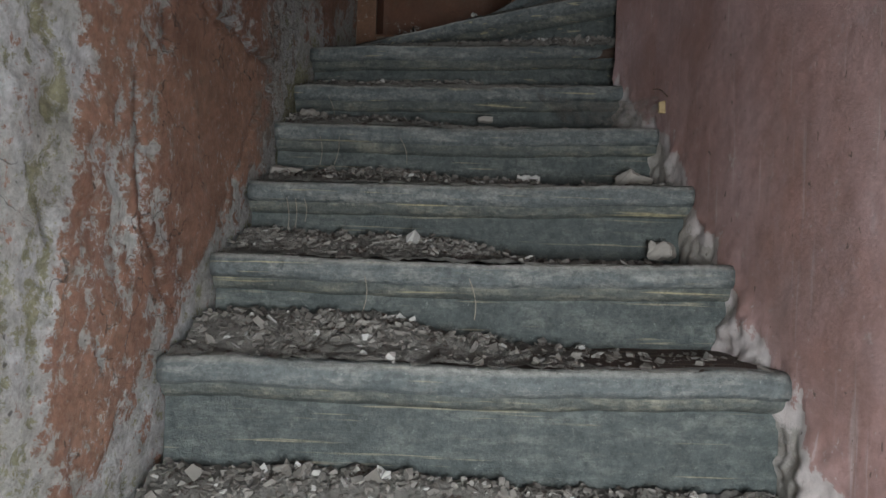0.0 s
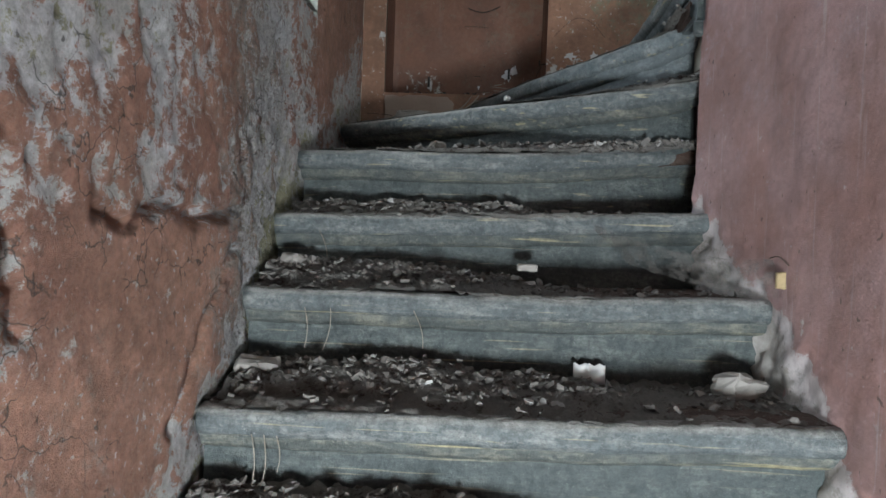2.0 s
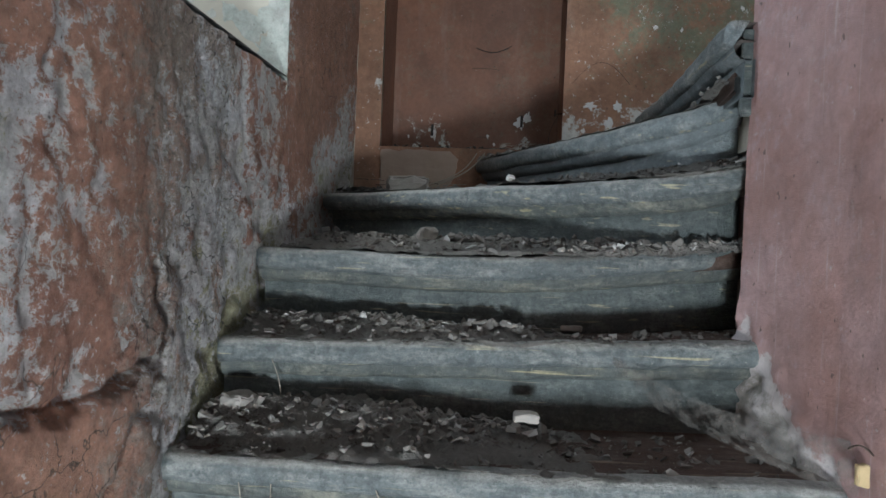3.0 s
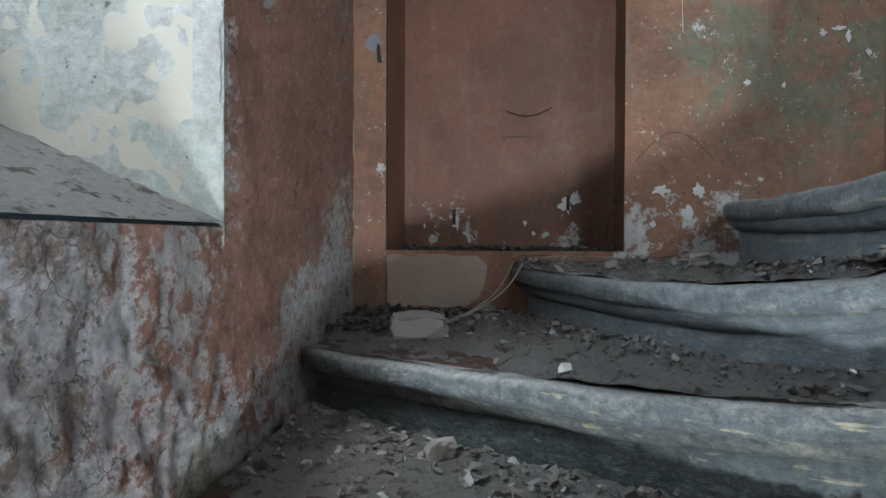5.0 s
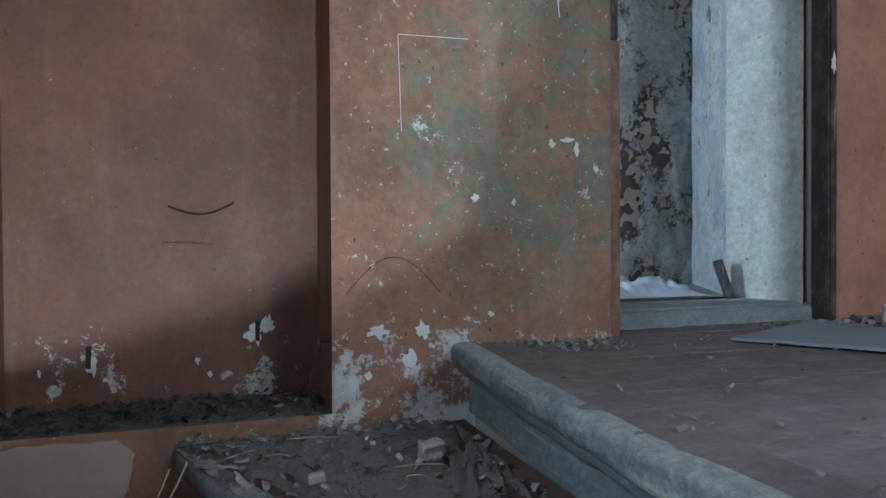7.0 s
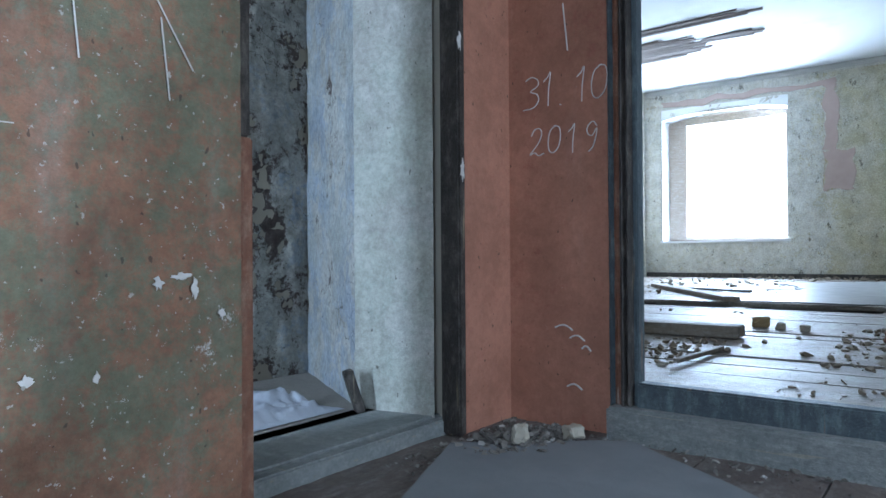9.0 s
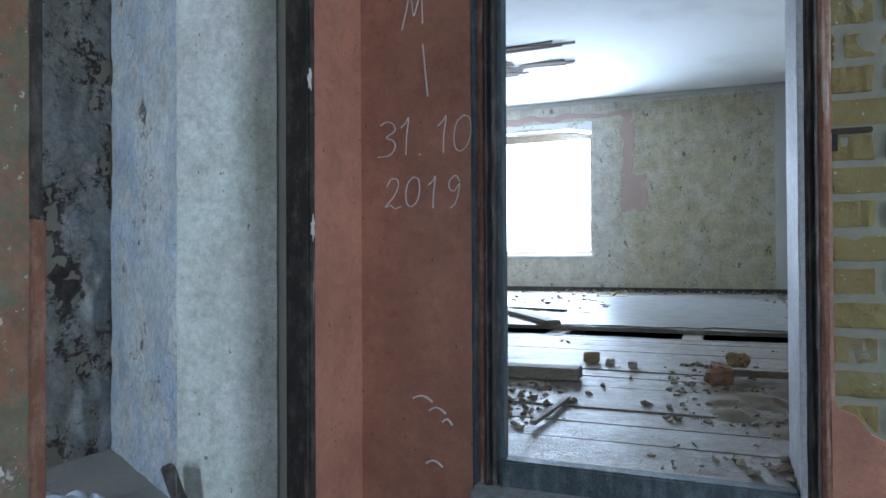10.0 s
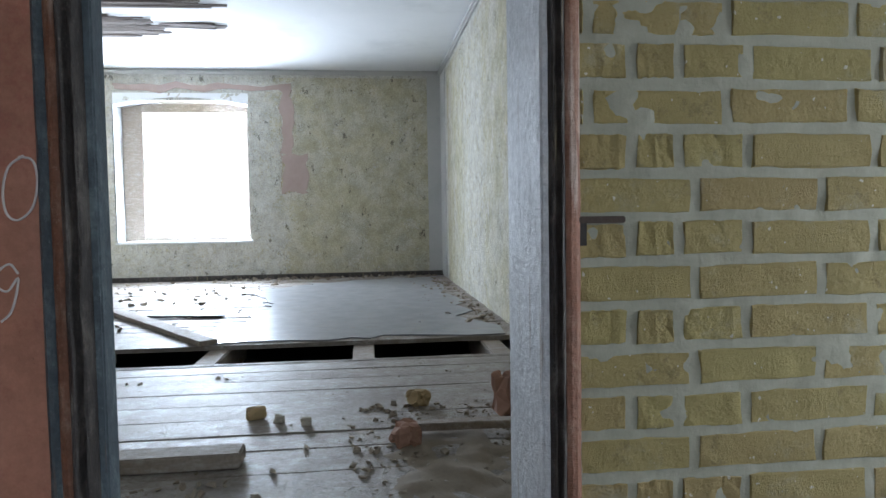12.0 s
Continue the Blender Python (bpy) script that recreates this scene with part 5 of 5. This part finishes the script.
# crumpled pale sheeting on the passage floor
bm = bmesh.new()
nu, nv = 60, 44
cols = []
for i in range(nu + 1):
    col = []
    for j in range(nv + 1):
        x, y = 1.10 + 0.62 * i / nu, 4.075 + 0.55 * j / nv
        edge_fall = ease(0, 0.15, min(i / nu, 1 - i / nu, j / nv * 2, 1 - j / nv))
        fold = abs(fbm(x * 4.2 + 0.8 * fbm(x * 5, y * 5, 2), y * 4.2, 7.0)) * 0.075 + 0.008 * abs(fbm(x * 13, y * 13, 5))
        col.append(bm.verts.new((x + 0.02 * fbm(y * 9, x, 3), y, 2.909 + (0.012 + fold) * edge_fall)))
    cols.append(col)
for i in range(nu):
    for j in range(nv):
        bm.faces.new((cols[i][j], cols[i + 1][j], cols[i + 1][j + 1], cols[i][j + 1]))
tagged(mesh_object("crumpled_sheeting", bm, M["sheeting"], True), label="crumpled pale dusty sheeting heaped on the passage floor", category="sheet")

def cord(name, pts, r, material, label, category, parent=None):
    cu = bpy.data.curves.new(name, "CURVE")
    cu.dimensions, cu.bevel_depth, cu.bevel_resolution = "3D", r, 1
    sp = cu.splines.new("POLY")
    sp.points.add(len(pts) - 1)
    for q, p in zip(sp.points, pts):
        q.co = (*p, 1)
    cu.materials.append(material)
    raw = bpy.data.objects.new(name, cu)
    scene.collection.objects.link(raw)
    dg = bpy.context.evaluated_depsgraph_get()
    me = bpy.data.meshes.new_from_object(raw.evaluated_get(dg))
    bpy.data.objects.remove(raw)
    ob = new(name, me)
    if parent:
        ob.parent = parent
        if label:
            tagged(ob, label=label)
    else:
        tagged(ob, label=label, category=category)
    return ob


def arc(a, b, lift, n=12):
    a, b = Vector(a), Vector(b)
    return [a.lerp(b, i / n) + Vector(lift) * math.sin(math.pi * i / n) for i in range(n + 1)]


cord("straw", arc((0.02, 3.48, 2.685), (-0.17, 3.30, 2.535), (0.03, -0.03, -0.01)), 0.0025, M["straw"], "dry bent straw leaning on the stair nosing", "straw")
cord("straw", arc((-0.01, 3.46, 2.68), (-0.19, 3.26, 2.535), (0.03, -0.02, -0.015)), 0.002, M["straw"], "dry bent straw leaning on the stair nosing", "straw")

# broken white shell against a riser
bm = bmesh.new()
for cx, tilt in ((0.268, 0.15), (0.300, -0.2)):
    ring = []
    for i in range(9):
        for j in range(6):
            u, v = -1.25 + 2.5 * i / 8, 1.25 * j / 5
            ring.append(bm.verts.new((cx + 0.021 * math.sin(u), 2.108 - 0.014 * math.cos(u) * math.cos(v) + tilt * 0.01, 1.766 + 0.046 * math.sin(v) * (1 + 0.07 * math.sin(u * 5)))))
    for i in range(8):
        for j in range(5):
            k = i * 6 + j
            bm.faces.new((ring[k], ring[k + 6], ring[k + 7], ring[k + 1]))
shell = tagged(mesh_object("eggshell", bm, M["shell"], True), label="broken white eggshell lying against a stair riser", category="eggshell")
m = shell.modifiers.new("thickness", "SOLIDIFY")
m.thickness = 0.0015

# dusty cobweb hanging from the wall to a nosing
bm = bmesh.new()
cols = []
for i in range(25):
    s = i / 24
    top = Vector((0.30, 2.395, 2.145)).lerp(Vector((0.668, 2.08, 2.06)), s) + Vector((0, 0, -0.03 * math.sin(math.pi * s)))
    foot = Vector((0.42, 2.36, 2.03)).lerp(Vector((0.672, 2.06, 1.975)), s) + Vector((0, 0, -0.01 * math.sin(math.pi * s)))
    cols.append([bm.verts.new(top.lerp(foot, j / 8) + Vector((0, -0.02 * math.sin(math.pi * j / 8), 0.004 * fbm(i * 0.5, j * 0.5, 1)))) for j in range(9)])
for i in range(24):
    for j in range(8):
        bm.faces.new((cols[i][j], cols[i + 1][j], cols[i + 1][j + 1], cols[i][j + 1]))
tagged(mesh_object("cobweb", bm, M["web"], True), label="dust-laden cobweb sagging between stair riser and pink wall", category="cobweb")

# cuts, hooks and scratches on the end wall
NB = YN + ND - 0.004
# slits are raised near-black bars; the colour gives their inner shade
for x, z in ((-0.225, 2.83), (0.166, 2.878)):
    part("slit", boxes((x - 0.006, x + 0.005, NB - 0.004, NB + 0.004, z - 0.026, z + 0.026)), M["hollow_or_scratch"], north, "narrow slit drawn as a near-black bar, its shade in the colour")
random.seed(21)


def chip(x, z, w, h, y, parent, n=17, material=None):
    b = bmesh.new()
    vs = [b.verts.new((x + w * math.cos(6.283 * i / n) * random.uniform(0.35, 1.15), y, z + h * math.sin(6.283 * i / n) * random.uniform(0.35, 1.15))) for i in range(n)]
    b.faces.new(vs)
    ret = bmesh.ops.extrude_face_region(b, geom=list(b.faces))
    for v in ret["geom"]:
        if isinstance(v, bmesh.types.BMVert):
            v.co.y -= 0.002
    bmesh.ops.recalc_face_normals(b, faces=b.faces)
    part("lime_chip_or_hole", b, material or M["chalk"], parent)


for x, z, w, h in ((-0.217, 2.812, 0.014, 0.035), (0.157, 2.868, 0.026, 0.03), (0.192, 2.893, 0.02, 0.03), (-0.19, 2.775, 0.006, 0.006), (0.02, 2.81, 0.008, 0.012), (0.05, 2.775, 0.008, 0.01), (-0.33, 2.80, 0.005, 0.01), (-0.30, 2.765, 0.006, 0.007)):
    chip(x, z, w, h, NB - 0.001, north)
for x, z, w, h in ((0.862, 3.345, 0.012, 0.012), (0.905, 3.355, 0.022, 0.008), (0.93, 3.335, 0.008, 0.02), (0.985, 3.285, 0.008, 0.014), (0.42, 2.90, 0.03, 0.02), (0.50, 2.83, 0.02, 0.03), (0.40, 2.80, 0.012, 0.012), (0.53, 2.90, 0.03, 0.025), (0.70, 2.93, 0.012, 0.008), (0.66, 3.21, 0.012, 0.01), (0.76, 3.2, 0.006, 0.01)):
    chip(x, z, w, h, YN - 0.003, north)
cord("scratch", arc((-0.045, NB - 0.002, 3.195), (0.11, NB - 0.002, 3.205), (0, 0, -0.024)), 0.002, M["hollow_or_scratch"], "dark scratched curve", "", north)
cord("scratch", arc((-0.06, NB - 0.002, 3.105), (0.06, NB - 0.002, 3.10), (0, 0, 0.003)), 0.0008, M["rust"], "", "", north)
cord("scratch", arc((0.348, YN - 0.002, 2.985), (0.573, YN - 0.002, 2.985), (0, 0, 0.085)), 0.0009, M["rust"], "thin dark scratched arc", "", north)
cord("scratch", arc((0.473, YN - 0.003, 3.58), (0.480, YN - 0.003, 3.36), (0, 0, 0)), 0.001, M["chalk"], "pale scratched line", "", north)
cord("scratch", arc((0.473, YN - 0.003, 3.582), (0.645, YN - 0.003, 3.585), (0, 0, 0)), 0.001, M["chalk"], "pale scratched line", "", north)
for a, b in (((0.80, 3.93), (0.93, 3.72)), ((0.72, 3.86), (0.735, 3.70)), ((0.735, 3.86), (0.79, 3.85)), ((0.87, 3.80), (0.885, 3.66))):
    cord("scratch", [(a[0], YN - 0.003, a[1]), (b[0], YN - 0.003, b[1])], 0.0016, M["chalk"], "", "", north)
hook = tagged(cord("hook", [(NX1 - 0.03, 3.66 + 0.012 * math.cos(i * 0.55), 2.876 + 0.012 * math.sin(i * 0.55)) for i in range(12)] + [(NX1 + 0.005, 3.672, 2.876)], 0.003, M["rust"], "small rusty iron ring fixed in the niche side", "hook"))
cord("wire", arc((NX1 - 0.02, 3.65, 2.86), (NX1 - 0.05, 3.64, 2.72), (-0.015, 0, 0)), 0.0015, M["rust"], "thin rusty wire hanging in the niche", "wire")

# chalk date on the pier
STROKES = {"3": [(0.0, 0.93), (0.3, 1.02), (0.6, 0.9), (0.62, 0.72), (0.3, 0.56), (0.62, 0.45), (0.72, 0.25), (0.5, 0.04), (0.0, 0.0)], "1": [(0.12, 0.78), (0.3, 0.9), (0.42, 1.04), (0.4, 0.5), (0.44, 0.0)],
           "0": [(0.4, 1), (0.12, 0.82), (0.04, 0.45), (0.14, 0.1), (0.38, 0.0), (0.64, 0.2), (0.7, 0.6), (0.58, 0.92), (0.3, 0.98)],
           "2": [(0.04, 0.74), (0.2, 0.97), (0.5, 0.98), (0.62, 0.76), (0.45, 0.42), (0.05, 0.05), (0.3, 0.1), (0.55, -0.02), (0.85, 0.06)],
           "9": [(0.62, 0.82), (0.4, 1.0), (0.14, 0.84), (0.16, 0.6), (0.4, 0.5), (0.62, 0.74), (0.6, 0.4), (0.5, 0.1), (0.3, -0.06)], ".": [(0.2, 0.06), (0.28, 0.03)],
           "M": [(0, 0), (0.12, 0.55), (0.2, 1), (0.34, 0.7), (0.45, 0.35), (0.58, 0.7), (0.7, 1), (0.78, 0.5), (0.85, 0.1)]}


def smooth_line(pts, n=5):
    """A drawn line eased through its points."""
    pts = [Vector((*p, 0)) for p in pts]
    ends = [pts[0] * 2 - pts[1]] + pts + [pts[-1] * 2 - pts[-2]]
    out = []
    for p0, p1, p2, p3 in zip(ends, ends[1:], ends[2:], ends[3:]):
        for i in range(n):
            t = i / n
            out.append(0.5 * (2 * p1 + (p2 - p0) * t + (2 * p0 - 5 * p1 + 4 * p2 - p3) * t * t + (3 * p1 - p0 - 3 * p2 + p3) * t ** 3))
    return out + [pts[-1]]


def chalk(text, y, z, h, pitch):
    for i, ch in enumerate(text):
        pts = [(XE - 0.004, y - (i * pitch + q[0] * h * 0.75) + 0.1 * h * (q[1] - 0.5) * -1, z + q[1] * h + 0.004 * math.sin(i * 2.1)) for q in smooth_line(STROKES[ch])]
        cord("chalk_stroke", pts, 0.0019, M["chalk"], "", "", east)


chalk("31.10", 3.655, 3.855, 0.10, 0.058)
chalk("2019", 3.635, 3.705, 0.085, 0.063)
chalk("M", 3.575, 4.22, 0.10, 0.06)
cord("chalk_stroke", [(XE - 0.004, 3.515, 4.17), (XE - 0.004, 3.50, 4.02)], 0.0024, M["chalk"], "", "", east)
for y, z, l in ((3.55, 3.16, 0.06), (3.50, 3.13, 0.05), (3.46, 3.10, 0.03), (3.51, 2.98, 0.05)):
    cord("chalk_stroke", arc((XE - 0.004, y, z), (XE - 0.004, y - l, z - 0.006), (0, 0, 0.012)), 0.003, M["chalk"], "", "", east)
for x, z in ((1.84, 4.02), (1.85, 3.64)):
    chip(x, z, 0.012, 0.035, 3.699, door1)

# iron wedge, and a gap between the bricks with its shade painted near-black
part("gap", boxes((XE - 0.004, XE + 0.003, 2.488, 2.506, 3.80, 3.848)), M["hollow_or_scratch"], east, "brick gap drawn as a near-black bar for its shade")
part("iron_wedge", boxes((XE - 0.008, XE + 0.004, 2.42, 2.507, 3.838, 3.850), bevel=0.002), M["rust"], east, "rusty iron strip in a brick joint")
# hole in the plaster drawn as raised chips, its depth painted grey and near-black
chip(-0.45, 3.36, 0.03, 0.035, YN - 0.002, north, 17, M["slab"])
chip(-0.43, 3.33, 0.014, 0.05, YN - 0.003, north, 9, M["hollow_or_scratch"])

# dark crumbs and splinters on the niche sill and behind the half brick
random.seed(91)
verts, faces = [], []
for _ in range(900):
    p = Vector((random.uniform(NX0 + 0.01, NX1 - 0.01), YN + 0.02 + random.random() * (ND - 0.03), NZ))
    r = 0.002 + 0.008 * random.random() ** 3
    p.z += r * 0.5 + 0.012 * random.random()
    chunk(verts, faces, p, r, 0.4)
pile("niche_crumbs", verts, faces, M["soil_crumb"], "dark crumbs and dirt on the niche sill")
verts, faces = [], []
for _ in range(1100):
    p = Vector((random.uniform(XL + 0.01, -0.02), YN - 0.02 - 0.34 * random.random() ** 1.4, 2.515))
    r = 0.002 + 0.009 * random.random() ** 3
    p.z += r * 0.5 + 0.03 * random.random() * ease(YN - 0.35, YN, p.y)
    chunk(verts, faces, p, r, 0.4)
pile("corner_dirt", verts, faces, M["soil_crumb"], "dark dirt and splinters in the stair corner below the niche")
for i in range(26):
    a = random.uniform(-0.7, 0.7)
    p = Vector((random.uniform(-0.42, 0.5), random.uniform(3.2, 3.55), 0))
    p.z = 2.55 if p.x < -0.02 else 2.705
    q = p + Vector((math.cos(a), math.sin(a), random.uniform(-0.05, 0.1))) * random.uniform(0.03, 0.11)
    if p.x < -0.02 < q.x:
        continue
    cord("twig", arc(p, q, (0.003, 0.003, 0.002), 4), 0.0011, M["straw"] if i % 3 else M["rust"], "thin dry twig in the dirt of the turning tread", "twig")

lump("plaster_lump", (0.585, 2.03, 1.762), (0.09, 0.07, 0.05), M["stone"], "grey plaster lump at the stair wall on a tread", "plaster", 61, (0, 8, 20))
lump("plaster_lump", (0.60, 1.78, 1.566), (0.07, 0.06, 0.04), M["stone"], "grey plaster lump at the stair wall on a tread", "plaster", 62, (0, 4, 60))
lump("plaster_lump", (-0.45, 2.03, 1.775), (0.09, 0.05, 0.03), M["stone"], "flat plaster piece in the tread corner", "plaster", 63, (10, 4, 10))
lump("plaster_lump", (-0.44, 2.28, 1.99), (0.07, 0.05, 0.035), M["stone"], "flat plaster piece in the tread corner", "plaster", 64, (10, 4, 70))
lump("wall_plug", (0.668, 2.04, 2.0), (0.02, 0.012, 0.035), M["ochre_stone"], "yellowish wooden plug sticking in the pink wall", "plug", 65)
cord("wire", arc((0.684, 2.04, 2.05), (0.635, 2.02, 2.065), (0, 0, 0.01)), 0.0014, M["rust"], "short rusty wire sticking out of the pink wall", "wire")
# dry stems hanging from the nosings
random.seed(33)
for k, s0 in ((9, 0.12), (9, 0.17), (9, 0.33), (8, 0.09), (8, 0.11), (8, 0.13), (7, 0.3), (7, 0.5), (10, 0.1)):
    p = tread_point(k, s0, 0.02) + Vector((0, -0.004, -0.045))
    q = p + Vector((random.uniform(-0.03, 0.03), random.uniform(-0.02, -0.005), -random.uniform(0.05, 0.10)))
    cord("dry_stem", arc(p, q, (0.008, -0.006, 0), 5), 0.0011, M["straw"], "thin dry stem hanging from a stair nosing", "stem")

# grey sheet lying on the landing boards
bm = bmesh.new()
corner = [Vector((x, y, ZL + 0.012)) for x, y in ((1.748, 3.67), (2.066, 3.279), (1.757, 2.815), (1.273, 3.468))]
rows_n = 14
sheet = [[None] * (rows_n + 1) for _ in range(rows_n + 1)]
for i in range(rows_n + 1):
    for j in range(rows_n + 1):
        a = corner[0].lerp(corner[1], i / rows_n)
        b = corner[3].lerp(corner[2], i / rows_n)
        p = a.lerp(b, j / rows_n)
        p.z += 0.004 * fbm(p.x * 5, p.y * 5, 2.0)
        sheet[i][j] = bm.verts.new(p)
for i in range(rows_n):
    for j in range(rows_n):
        bm.faces.new((sheet[i][j], sheet[i][j + 1], sheet[i + 1][j + 1], sheet[i + 1][j]))
bmesh.ops.recalc_face_normals(bm, faces=bm.faces[:])
bmesh.ops.solidify(bm, geom=bm.faces[:], thickness=0.008)
tagged(mesh_object("loose_sheet", bm, M["slab"]), label="flat grey sheet lying on the dusty landing boards", category="sheet")
